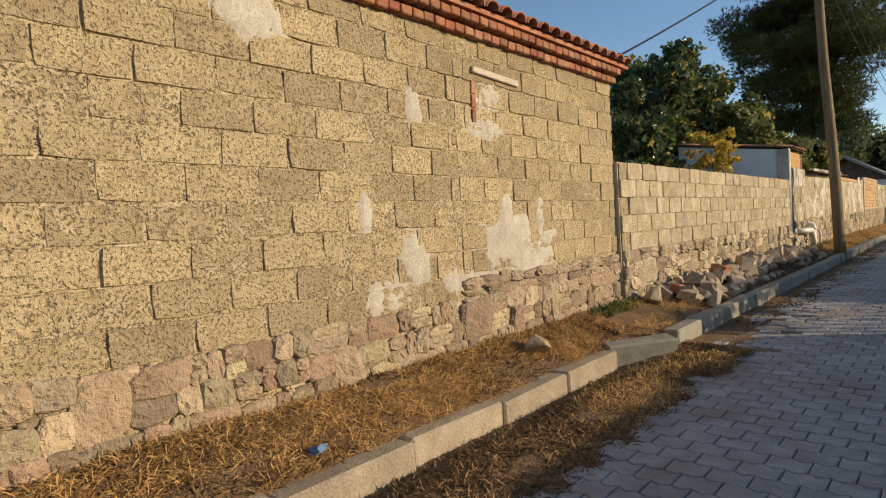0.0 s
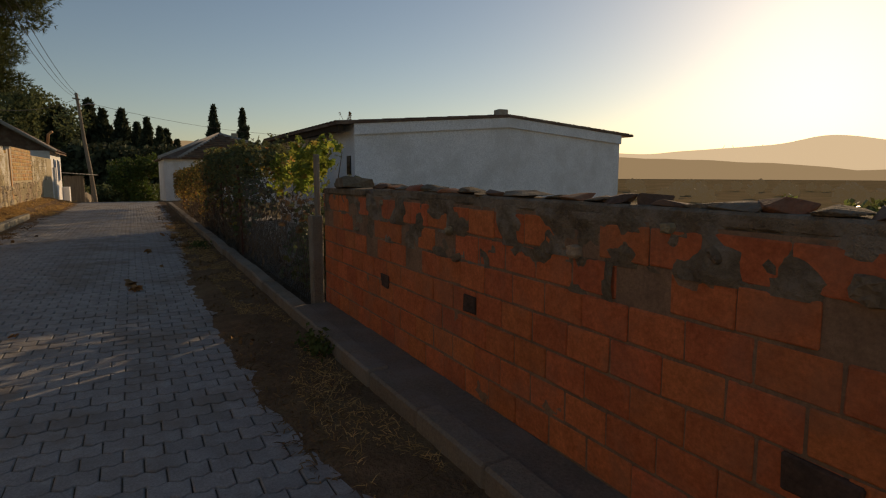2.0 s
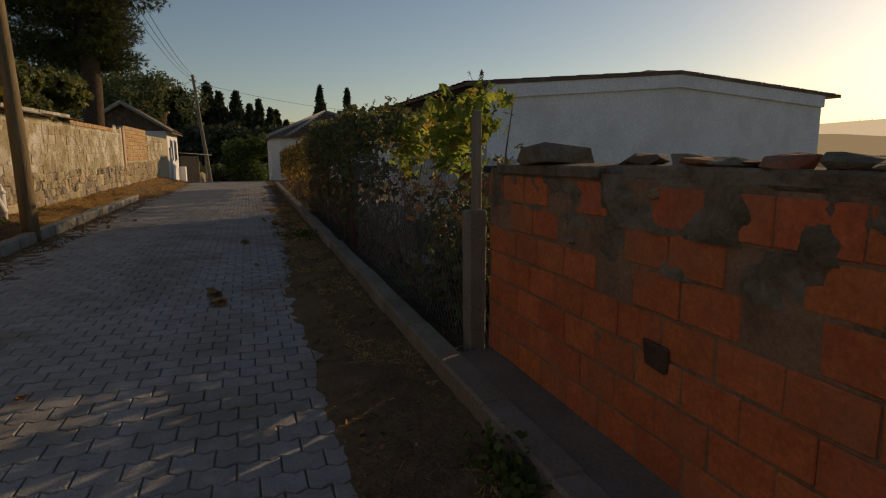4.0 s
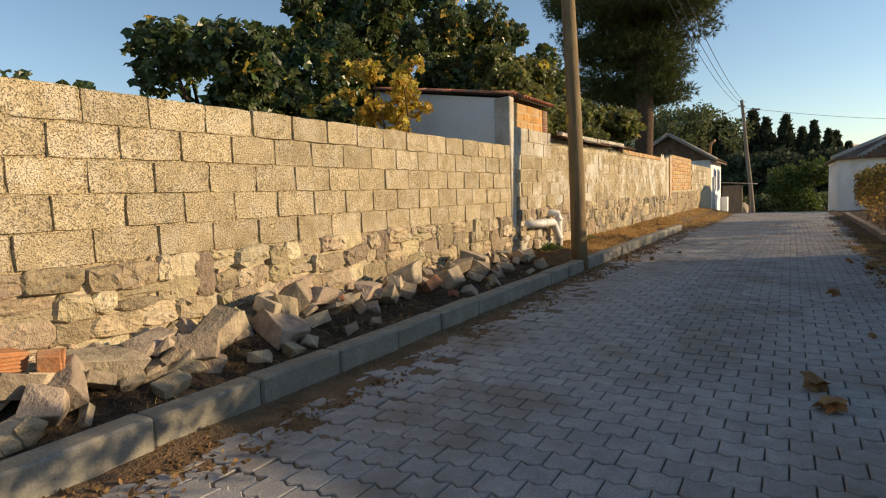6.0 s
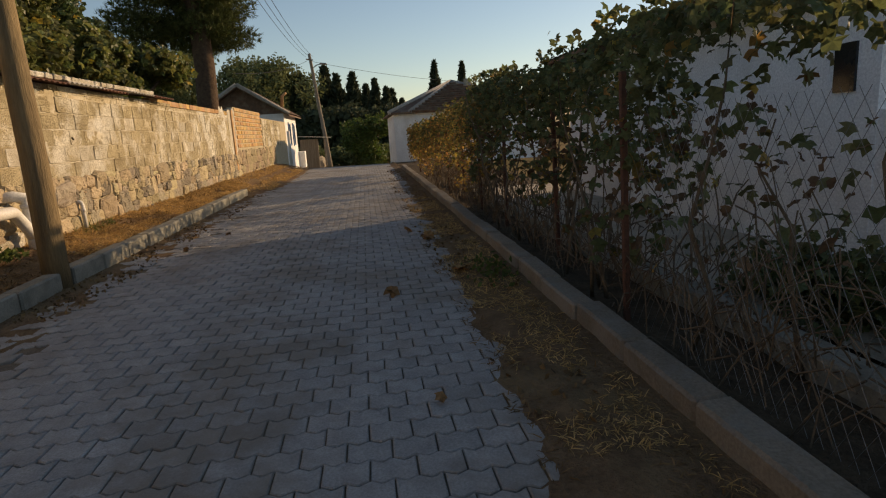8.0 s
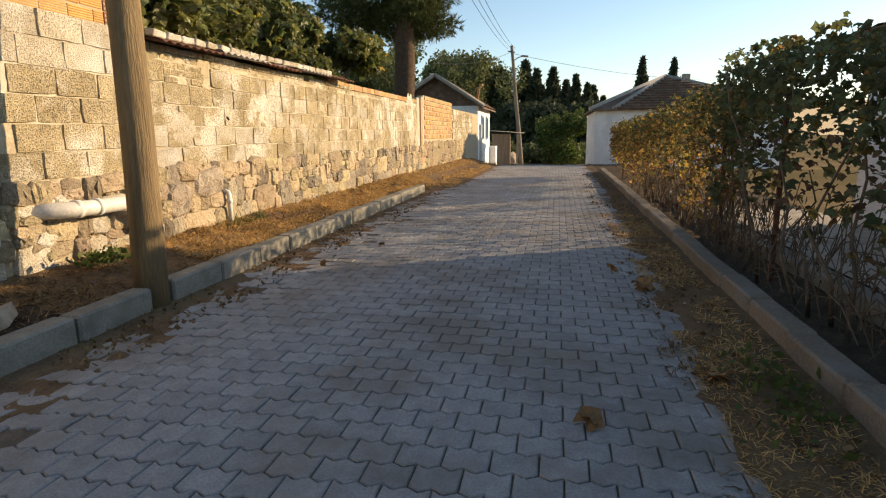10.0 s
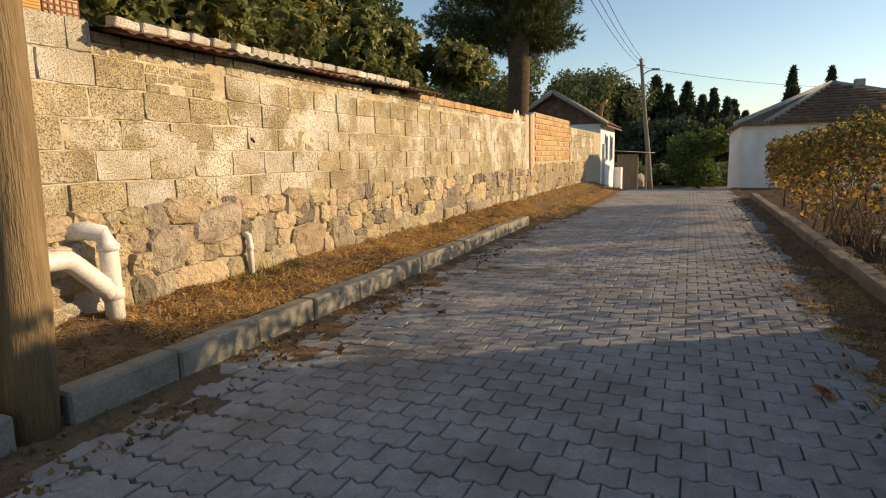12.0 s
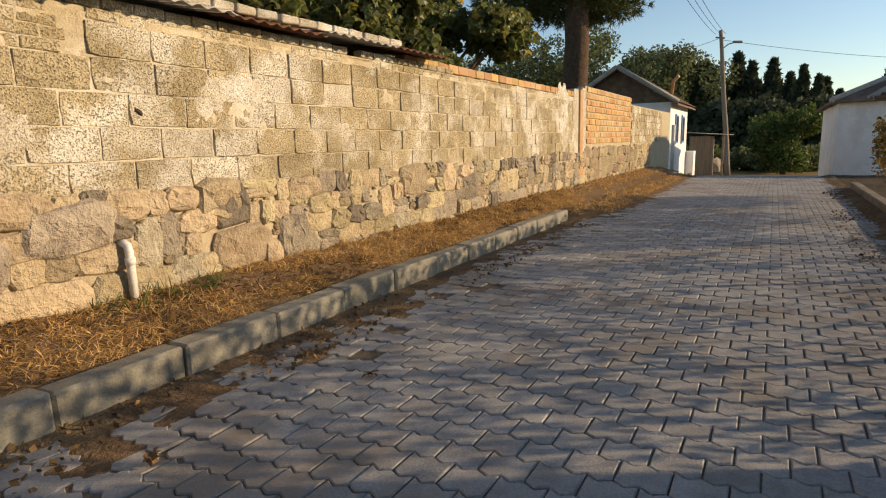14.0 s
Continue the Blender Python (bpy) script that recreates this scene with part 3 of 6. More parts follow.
def joint_mortar(wall, x0, x1, y, z0, z1, seed, material, deep=0.008, amp=0.013, d=0.024):
    """Bedding mortar between blocks: recessed in most joints, squeezed out and smeared over the arrises in places."""
    xs, zs = steps(x0, x1, d), steps(z0, z1, d)
    V = [(x, y + deep - amp * (noise.noise((x * 2.1, z * 2.6, seed)) + 0.8 * noise.noise((x * 8.5, z * 8.5, seed + 2)) + 0.5 * noise.noise((x * 23, z * 23, seed + 5))), z) for x in xs for z in zs]
    n = len(zs)
    F = [(i * n + j, (i + 1) * n + j, (i + 1) * n + j + 1, i * n + j + 1) for i in range(len(xs) - 1) for j in range(n - 1)]
    part("joint_mortar", mesh_of("joint_mortar", V, F, material, True), wall)


def stone_shape(w, h, d, seed):
    """A rough rubble stone with a broken outline and an uneven face, its face to -y."""
    r = random.Random(seed)
    n = r.choice((10, 11, 12))
    rim = []
    ph, cut = r.uniform(0, 1), [r.uniform(0.86, 1.06) for _ in range(4)]
    for i in range(n):
        g = 2 * math.pi * (i + ph + r.uniform(-0.25, 0.25)) / n
        c, s = math.cos(g), math.sin(g)
        e = min(1 / max(abs(c), abs(s)), 1.24) * cut[int(g / (math.pi / 2)) % 4] * r.uniform(0.95, 1.06)
        rim.append((c * e * w / 2, s * e * h / 2))
    tx, tz = r.uniform(-0.25, 0.25) * d / w, r.uniform(-0.4, 0.25) * d / h
    V = [(x, 0.06, z) for x, z in rim] + [(x, -d * 0.3, z) for x, z in rim]
    V += [(x * 0.88, -d * r.uniform(0.7, 1.15) + x * tx + z * tz, z * 0.86) for x, z in rim]
    V += [(x * 0.45 + r.uniform(-0.04, 0.04) * w, -d * r.uniform(0.75, 1.5) + x * tx + z * tz, z * 0.45) for x, z in rim]
    F = []
    for k in range(n):
        k2 = (k + 1) % n
        F += [(q * n + k, q * n + k2, q * n + n + k2, q * n + n + k) for q in range(3)]
    F.append(tuple(3 * n + k for k in range(n)))
    return V, F


def stone_base(wall, x0, x1, y, z0, z1, w, h, mats, seed, big=0.2, deep=0.02):
    """Rubble masonry: uneven rows of stones of many sizes, bedded in the wall's mortar."""
    r = random.Random(seed)
    rows = max(2, int(round((z1 - z0) / h)))
    cuts = [z0 + (z1 - z0) * i / rows for i in range(rows + 1)]
    taken = []
    for k in range(rows):
        x = x0 + r.uniform(0, w * 0.4)
        while x < x1:
            ww = w * r.choice((0.55, 0.75, 1.0, 1.25, 1.6))
            a, b = cuts[k], cuts[k + 1]
            wob = 0.3 * h * noise.noise((x * 2.3, k * 5.1, seed))
            zc, hh = (a + b) / 2 + wob, (b - a) * r.uniform(0.85, 1.1)
            if any(t0 < x + ww / 2 < t1 and k == tk for t0, t1, tk in taken):
                x += ww * 0.5
                continue
            if k + 1 < rows and r.random() < big:
                zc, hh, ww = b + wob, (cuts[k + 2] - a) * 0.95, ww * 1.35
                taken.append((x - 0.04, x + ww + 0.02, k + 1))
            if r.random() < 0.22 and hh < h * 1.3:
                for dz in (-0.25, 0.25):
                    ob = piece("stone", mesh_of("stone", *stone_shape(ww * 1.06, hh * 0.56, 0.014 + 0.014 * r.random(), r.random()), r.choice(mats)), wall, pose(x + ww / 2, y, zc + dz * hh, 0, r.uniform(-8, 8), 0))
            else:
                ob = piece("stone", mesh_of("stone", *stone_shape(ww * 1.17, hh * 1.15, 0.012 + deep * r.random(), r.random()), r.choice(mats)), wall, pose(x + ww / 2, y, zc, 0, r.uniform(-7, 7), 0))
            x += ww


def bedding(wall, x0, x1, y, z0, z1, seed, proud=0.006, amp=0.03, side=-1, dense=55, material=None):
    """Rough pointing mortar that laps unevenly over the edges of the stones, with small chinking stones in it."""
    xs, zs = steps(x0, x1, 0.028), steps(z0, z1, 0.028)
    V = []
    for x in xs:
        for z in zs:
            d = amp * noise.noise((x * 5.5, z * 5.5, seed)) + amp * 0.45 * noise.noise((x * 17, z * 17, seed + 3))
            V.append((x, y + side * (proud + d), z))
    n = len(zs)
    F = [(i * n + j, (i + 1) * n + j, (i + 1) * n + j + 1, i * n + j + 1) for i in range(len(xs) - 1) for j in range(n - 1)]
    part("pointing_mortar", mesh_of("pointing_mortar", V, F, material or M_MORTAR), wall)
    r = random.Random(seed)
    chunks = []
    for i in range(int((x1 - x0) * (z1 - z0) * dense)):
        w = r.uniform(0.035, 0.09)
        chunks.append(moved(stone_shape(w, w * r.uniform(0.5, 0.9), 0.022, r.random()), pose(r.uniform(x0, x1), y + side * r.uniform(0.0, 0.008), r.uniform(z0, z1), 0, r.uniform(-40, 40), 0 if side < 0 else 180)))
    part("chinking", mesh_of("chinking", *joined(*chunks), M_CHINK), wall, kind="stuff")


def blotch(name, cx, cz, w, h, y, seed, parent, material):
    """Cement thrown on a wall: a thin uneven skin that sinks away between the blocks and thins out to a ragged edge."""
    d = 0.017
    xs, zs = steps(cx - w * 0.75, cx + w * 0.75, d), steps(cz - h * 0.75, cz + h * 0.75, d)
    V = []
    for x in xs:
        for z in zs:
            q = ((x - cx) / (w / 2)) ** 2 + ((z - cz) / (h / 2)) ** 2
            f = 0.75 - 0.9 * q + 0.9 * noise.noise((x * 6 + seed, z * 6, seed)) + 0.6 * noise.noise((x * 17, z * 17 + seed, 2.0)) + 0.35 * noise.noise((x * 45, z * 45, seed))
            V.append((x, y + 0.006 - max(-0.02, min(0.009, 0.013 * f)), z))
    n = len(zs)
    F = [(a * n + b, (a + 1) * n + b, (a + 1) * n + b + 1, a * n + b + 1) for a in range(len(xs) - 1) for b in range(n - 1)
         if min(V[k][1] for k in (a * n + b, (a + 1) * n + b, (a + 1) * n + b + 1, a * n + b + 1)) < y + 0.02]
    part(name, mesh_of(name, V, F, material, True), parent, "grey cement smear")


M_CHINK = mat("chinking_stone", (0.42, 0.33, 0.21), (0.25, 0.19, 0.12), 12, 0.92, 0.6, 50, 0.4, 0.2, island=True, hue=0.012)
block_a = [mesh_of("block", *block_shape(0.394, 0.1, 0.18, s, 0.006), M_BLOCK) for s in range(6)]
block_b = [mesh_of("block", *block_shape(0.397, 0.1, 0.193, 40 + s, 0.007), M_BLOCK2) for s in range(6)]

# the house of pumice blocks at the start
HW = 4.33
house = thing("wall_house", mesh_of("wall_house", *joined(box(-9, 2.84, HW + 0.014, HW + 0.26, 0, 2.61), box(2.6, 2.836, HW + 0.26, 9.2, 0, 2.61), box(-9, -8.75, HW + 0.26, 9.2, 0, 2.61), box(-9, 2.836, 9.2, 9.45, 0, 2.61)), M_MORTAR),
              label="sunlit house wall of unplastered pumice blocks on a rubble base", category="wall", kind="structure")
block_field(house, block_a, 0.4, 0.186, -4.4, 0.2, HW + 0.05, 0.6, 2.656, start=0.11)
block_field(house, block_a, 0.4, 0.186, 0.2, 2.84, HW + 0.05, 0.76, 2.656, start=-0.09)
M_POINT = mat("block_mortar", (0.48, 0.39, 0.24), (0.35, 0.275, 0.165), 16, 0.95, 1.0, 70, 0.0, 0.15, pits=70, bump_dist=0.012)
joint_mortar(house, -4.4, 2.82, HW, 0.6, 2.64, 41.0, M_POINT, 0.008, 0.0105)
M_ROSE = mat("rose_brown_stone", (0.36, 0.275, 0.18), (0.24, 0.18, 0.12), 10, 0.9, 0.9, 36, 0.26, 0.25, stain=(0.38, 0.3, 0.21), stain_scale=6, stain_amount=0.35, hue=0.01, bump_dist=0.03)
M_ROSE2 = mat("red_brown_stone", (0.37, 0.265, 0.175), (0.25, 0.175, 0.115), 9, 0.9, 0.9, 36, 0.24, 0.25, stain=(0.38, 0.3, 0.21), stain_scale=5, stain_amount=0.4, hue=0.01, bump_dist=0.03)
stone_base(house, -4.4, 2.8, HW - 0.004, 0.02, 0.62, 0.165, 0.135, [M_ROSE, M_ROSE2, M_STONE, M_STONE2], 11, 0.12)
stone_base(house, 0.15, 2.8, HW - 0.004, 0.6, 0.77, 0.17, 0.12, [M_ROSE, M_STONE], 12, 0)
bedding(house, -4.4, 2.8, HW + 0.014, 0.02, 0.62, 3.0, 0.006, 0.026, material=M_POINT)
for i, (cx, cz, w, h) in enumerate(((0.8, 0.98, 0.8, 0.42), (1.15, 0.86, 0.7, 0.3), (0.8, 1.24, 0.16, 0.36), (0.98, 1.12, 0.3, 0.3), (1.3, 1.24, 0.14, 0.3), (1.45, 1.05, 0.3, 0.22), (-0.3, 0.98, 0.3, 0.3), (-0.55, 0.7, 0.5, 0.3), (-0.75, 1.27, 0.12, 0.3), (0.6, 2.2, 0.35, 0.22), (0.55, 1.93, 0.5, 0.16), (-1.45, 2.35, 0.4, 0.3), (0.3, 0.76, 0.7, 0.2), (-0.25, 2.0, 0.16, 0.32))):
    blotch("cement_smear", cx, cz, w, h, HW - 0.004, 3.1 * i + 1, house, M_SMEAR)
M_LINTEL = mat("limed_timber", (0.55, 0.49, 0.38), (0.42, 0.36, 0.27), 8, 0.9, 0.4, 60, 0.0, 0.2)
part("lintel", mesh_of("lintel", *moved(soft_box(0.62, 0.05, 0.05, 0.006, 0.004, 3), pose(0.72, HW - 0.005, 2.36, 0, 3, 0)), M_LINTEL), house, "whitewashed timber lintel end")
bv = mesh_of("brick", *soft_box(0.05, 0.06, 0.1, 0.004, 0.003, 8), M_EAVES)
for i in range(3):
    piece("brick", bv, house, pose(0.42, HW + 0.015, 2.24 - i * 0.11, 0, 0, R.uniform(-2, 2)))
# eaves: two saw-tooth brick courses, then tiles
eaves = thing("roof_house", mesh_of("roof_house", [(-9.2, HW - 0.14, 2.8), (3.02, HW - 0.14, 2.8), (3.02, 6.8, 3.75), (-9.2, 6.8, 3.75), (3.02, 9.5, 2.8), (-9.2, 9.5, 2.8), (-9.2, HW - 0.14, 2.765), (3.02, HW - 0.14, 2.765), (3.02, 9.5, 2.765), (-9.2, 9.5, 2.765)],
             [(0, 1, 2, 3), (3, 2, 4, 5), (6, 9, 8, 7), (0, 6, 7, 1), (5, 4, 8, 9), (1, 7, 8, 4, 2), (0, 3, 5, 9, 6)], M_TILE), label="red clay tile roof with saw-tooth brick eaves", category="roof", kind="structure")
eb = [mesh_of("eaves_brick", *soft_box(0.106, 0.24, 0.062, 0.007, 0.006, 60 + s), M_EAVES) for s in range(4)]
for row in range(2):
    for i in range(62):
        x = -3.9 + i * 0.112
        if x < 2.9:
            piece("eaves_brick", R.choice(eb), eaves, pose(x, HW + 0.06 - 0.06 * row, 2.642 + 0.078 * row, R.uniform(-1, 1), R.uniform(-1, 1), R.uniform(-2, 2)))
part("eaves_band", mesh_of("eaves_band", *joined(box(-9, 2.86, HW - 0.01, HW + 0.2, 2.675, 2.69), box(-9, 2.88, HW - 0.07, HW + 0.2, 2.752, 2.768)), M_MORTAR), eaves)


def barrel(length, radius, thick=0.014, n=8):
    V, F = [], []
    for j, y in enumerate((0, length)):
        rr = radius * (1.0 if j == 0 else 0.86)
        for k in range(n + 1):
            g = math.pi * k / n
            V.append((rr * math.cos(g), y, rr * 0.75 * math.sin(g)))
        for k in range(n + 1):
            g = math.pi * k / n
            V.append(((rr - thick) * math.cos(g), y, (rr - thick) * 0.75 * math.sin(g)))
    m = 2 * (n + 1)
    for k in range(n):
        F += [(k, k + 1, m + k + 1, m + k), (n + 1 + k, m + n + 1 + k, m + n + 2 + k, n + 2 + k), (k, n + 1 + k, n + 2 + k, k + 1)]
    return V, F


tile_mesh = mesh_of("tile", *barrel(0.42, 0.085), M_TILE, True)
for i in range(38):
    for j in range(3):
        piece("tile", tile_mesh, eaves, pose(-3.95 + i * 0.185, HW - 0.19 + j * 0.36, 2.8 + j * 0.132, 20.0 + R.uniform(-1, 1), 0, R.uniform(-2, 2)))

# the garden wall of concrete blocks
W1 = 4.27
garden = thing("wall_garden", mesh_of("wall_garden", *box(2.84, 11.22, W1 + 0.02, W1 + 0.2, 0, 1.772), M_MORTAR), label="garden wall of weathered concrete blocks on rubble stone", category="wall", kind="structure")
block_field(garden, block_b, 0.4, 0.196, 2.85, 11.21, W1 + 0.045, 0.8, 1.78, start=0.2)
joint_mortar(garden, 2.86, 11.2, W1, 0.79, 1.765, 45.0, M_POINT, 0.008, 0.0105)
M_GARDENSTONE = mat("cream_field_stone", (0.56, 0.48, 0.34), (0.38, 0.31, 0.2), 8, 0.92, 0.8, 36, 0.25, 0.2, hue=0.012, bump_dist=0.03)
stone_base(garden, 2.85, 11.2, W1 + 0.005, 0.1, 0.8, 0.19, 0.14, [M_STONE2, M_STONE2, M_GARDENSTONE, M_STONE], 21, 0.15, 0.04)

bedding(garden, 2.86, 11.2, W1 + 0.014, 0.1, 0.79, 5.0)

# the shed end, its white pillar and hollow bricks
shed = thing("wall_shed", mesh_of("wall_shed", *joined(box(11.362, 12.82, W1 + 0.014, W1 + 0.2, 0, 2.05), box(11.362, 12.8, W1 + 0.03, W1 + 0.2, 2.05, 2.4)), M_MORTAR), label="whitewashed shed end of blocks and hollow bricks", category="wall", kind="structure")
M_LIME = mat("limewashed_block", (0.62, 0.56, 0.45), (0.44, 0.38, 0.275), 6, 0.95, 0.8, 90, 0.12, 0.15, stain=(0.72, 0.7, 0.64), stain_scale=2.4, stain_amount=0.7, pits=110, bump_dist=0.01)
block_c = [mesh_of("block", *block_shape(0.397, 0.1, 0.194, 80 + s, 0.006), M_LIME) for s in range(5)]
block_field(shed, block_c, 0.4, 0.198, 11.36, 12.82, W1 + 0.025, 1.66, 2.055, start=0.1)
joint_mortar(shed, 11.36, 12.82, W1 - 0.02, 1.66, 2.05, 47.0, M_LIME, 0.006, 0.012)
stone_base(shed, 11.38, 12.95, W1 - 0.018, 0.12, 0.88, 0.2, 0.14, [M_STONE2, M_LIME, M_STONE2, M_STONE], 23, 0.15, 0.035)
bedding(shed, 11.5, 12.86, W1 - 0.006, 0.1, 0.88, 6.0)
for i in range(16):
    s = R.uniform(0.06, 0.13)
    part("stone", mesh_of("stone", *moved(shard(700 + i, s * 1.3, 0.06, s * 0.85), pose(11.55 + R.uniform(0, 1.2), W1 - 0.005, 0.22 + R.uniform(0, 0.5), R.uniform(-8, 8), R.uniform(-30, 30), R.uniform(-8, 8))), R.choice((M_LIME, M_STONE2, M_LIME))), shed)
M_HOLLOW = mat("orange_hollow_brick", (0.6, 0.35, 0.135), (0.5, 0.28, 0.1), 8, 0.9, 0.4, 60, 0.12, 0.2)
hollow = [mesh_of("brick", *joined(soft_box(0.25, 0.09, 0.118, 0.005, 0.002, 5), *[moved(soft_box(0.246, 0.01, 0.012, 0.002, 0, 6), pose(0, -0.046, -0.045 + 0.018 * k)) for k in range(6)]), M_HOLLOW)]
block_field(shed, hollow, 0.256, 0.124, 11.37, 12.56, W1 + 0.075, 2.03, 2.41, name="brick", start=0.06)
for k in range(3):
    zc = 2.1 + 0.124 * k
    bars = [moved(soft_box(0.235, 0.1, 0.012, 0.002, 0.0, 1), pose(0, 0, -0.052 + 0.035 * j)) for j in range(4)] + [moved(soft_box(0.012, 0.1, 0.116, 0.002, 0.0, 1), pose(-0.112 + 0.0373 * j, 0, 0)) for j in range(7)]
    piece("brick", mesh_of("brick", *joined(*bars, box(-0.115, 0.115, 0.03, 0.05, -0.055, 0.055)), M_EAVES), shed, pose(12.685, W1 + 0.075, zc, 0, 0, 2))
pillar = thing("pillar", mesh_of("pillar", *moved(soft_box(0.14, 0.24, 2.46, 0.012, 0.008, 2), pose(11.29, W1 + 0.1, 1.22)), M_LIME), label="narrow whitewashed concrete pillar at the wall's end", category="pillar", kind="structure")
thing("wall_shed_side", mesh_of("wall_shed_side", [(x, y, z) for x in (11.3, 11.5) for y, z in ((W1 + 0.2, 0), (6.6, 0), (6.6, 2.8), (W1 + 0.2, 2.46))], [(0, 1, 2, 3), (4, 7, 6, 5), (0, 4, 5, 1), (1, 5, 6, 2), (2, 6, 7, 3), (3, 7, 4, 0)], M_WHITE), label="plain whitewashed side wall of the shed", category="wall", kind="structure")
shed_roof = thing("roof_shed", mesh_of("roof_shed", *moved(box(11.24, 12.84, 0, 2.5, -0.012, 0.012), pose(0, W1 + 0.0, 2.475, 8.5)), M_DARKWOOD_HOLE), label="low shed roof with a tiled edge", category="roof", kind="structure")
rt = mesh_of("roof_sheet_ridge", *barrel(0.5, 0.06), M_TILE, True)
for i in range(15):
    for j in range(5):
        piece("tile", rt, shed_roof, pose(11.28 + i * 0.111, W1 - 0.05 + j * 0.47, 2.48 + j * 0.07, 8.5, 0, R.uniform(-2, 2)))

# the long yard wall
W2 = 4.25
yard = thing("wall_yard", mesh_of("wall_yard", *joined(box(12.825, 23.3, W2 + 0.012, W2 + 0.2, 0, 1.93), box(24.1, 28.5, W2 + 0.02, W2 + 0.18, 0, 2.2), box(28.5, 35.5, W2 + 0.02, W2 + 0.18, -0.3, 2.02)), M_MORTAR),
             label="long sunlit yard wall of whitewashed blocks, bricks and rubble", category="wall", kind="structure")
M_YMORTAR = mat("yard_mortar", (0.57, 0.49, 0.35), (0.4, 0.33, 0.22), 6, 0.95, 0.8, 80, 0.0, 0.15, stain=(0.7, 0.65, 0.54), stain_scale=1.8, stain_amount=0.6)
M_YB = mat("yard_block", (0.54, 0.45, 0.29), (0.34, 0.275, 0.16), 3.5, 0.95, 1.0, 80, 0.12, 0.15, stain=(0.76, 0.71, 0.6), stain_scale=2.0, stain_amount=0.9, pits=90, bump_dist=0.012)
block_d = [mesh_of("block", *block_shape(0.398, 0.1, 0.195, 90 + s, 0.006), M_YB) for s in range(6)]
block_field(yard, block_d + block_c[:1], 0.4, 0.198, 11.36, 23.3, W2 + 0.045, 0.87, 1.665, start=0.2)
block_field(yard, block_d, 0.4, 0.198, 12.82, 13.2, W2 + 0.045, 1.66, 1.86, start=0.0)
block_field(yard, block_d, 0.4, 0.198, 13.85, 23.3, W2 + 0.045, 1.66, 1.86, start=0.1)
joint_mortar(yard, 11.36, 12.84, W2, 0.86, 1.67, 49.0, M_YMORTAR, 0.006, 0.012)
joint_mortar(yard, 12.84, 23.3, W2, 0.86, 1.9, 49.0, M_YMORTAR, 0.006, 0.012)
small_b = [mesh_of("brick", *soft_box(0.2, 0.09, 0.062, 0.006, 0.004, 100 + s), M_YB) for s in range(4)]
block_field(yard, small_b, 0.205, 0.07, 12.84, 18.4, W2 + 0.05, 1.86, 2.0, name="brick", skip=0.05)
block_field(yard, small_b, 0.205, 0.066, 13.2, 13.85, W2 + 0.047, 1.66, 1.86, name="brick")
block_field(yard, small_b, 0.205, 0.088, 18.4, 23.3, W2 + 0.05, 1.86, 1.95, name="brick", start=0.1)
clay_t = [mesh_of("brick", *soft_box(0.24, 0.12, 0.1, 0.006, 0.006, 110 + s), M_CLAY2) for s in range(4)]
block_field(yard, clay_t, 0.245, 0.105, 17.3, 23.3, W2 + 0.08, 1.95, 2.05, name="brick")
block_field(yard, clay_t, 0.245, 0.13, 24.12, 28.5, W2 + 0.055, 0.98, 2.2, name="brick", start=0.1)
block_field(yard, block_d, 0.4, 0.2, 28.5, 33.5, W2 + 0.045, 0.9, 2.0, start=0.1)
M_DARKSTONE = mat("dark_basalt_stone", (0.24, 0.2, 0.15), (0.15, 0.125, 0.095), 8, 0.92, 1.0, 34, 0.25, 0.2, stain=(0.36, 0.31, 0.23), stain_scale=5, stain_amount=0.4, bump_dist=0.03)
M_GREYSTONE = mat("grey_rubble_stone", (0.36, 0.31, 0.23), (0.22, 0.185, 0.14), 8, 0.92, 1.0, 34, 0.25, 0.2, stain=(0.45, 0.4, 0.3), stain_scale=5, stain_amount=0.4, hue=0.012, bump_dist=0.03)
stone_base(yard, 12.9, 24.0, W2 + 0.0, 0.1, 0.89, 0.23, 0.15, [M_STONE2, M_STONE2, M_STONE2, M_GREYSTONE, M_GREYSTONE, M_DARKSTONE], 31, 0.3, 0.035)
piece("stone", mesh_of("stone", *stone_shape(0.52, 0.31, 0.055, 404), M_GREYSTONE), yard, pose(13.72, W2 - 0.008, 0.7, 0, -4, 0))
piece("stone", mesh_of("stone", *stone_shape(0.4, 0.3, 0.045, 405), M_STONE2), yard, pose(14.75, W2 - 0.006, 0.78, 0, 6, 0))
M_STONE_FAR = mat("base_stone", (0.4, 0.32, 0.2), (0.25, 0.2, 0.13), 7, 0.92, 0.8, 40, 0.28, 0.2, hue=0.02, bump_dist=0.02)
stone_base(yard, 24.0, 31.0, W2 + 0.0, 0.1, 0.95, 0.34, 0.22, [M_STONE_FAR], 33, 0.1)
bedding(yard, 12.85, 24.0, W2 + 0.012, 0.1, 0.88, 8.0)
part("brick_pier", mesh_of("brick_pier", *moved(soft_box(0.22, 0.16, 2.1, 0.01, 0.01, 4), pose(23.75, W2 + 0.06, 1.05)), M_CLAY2), yard, "pier of bare clay bricks")
part("plaster_pier", mesh_of("plaster_pier", *moved(soft_box(0.34, 0.18, 2.1, 0.012, 0.012, 4), pose(23.47, W2 + 0.1, 1.05)), M_LIME), yard)
part("plaster_pier", mesh_of("plaster_pier", *moved(soft_box(0.26, 0.2, 2.16, 0.012, 0.012, 5), pose(23.98, W2 + 0.1, 1.07)), M_LIME), yard)
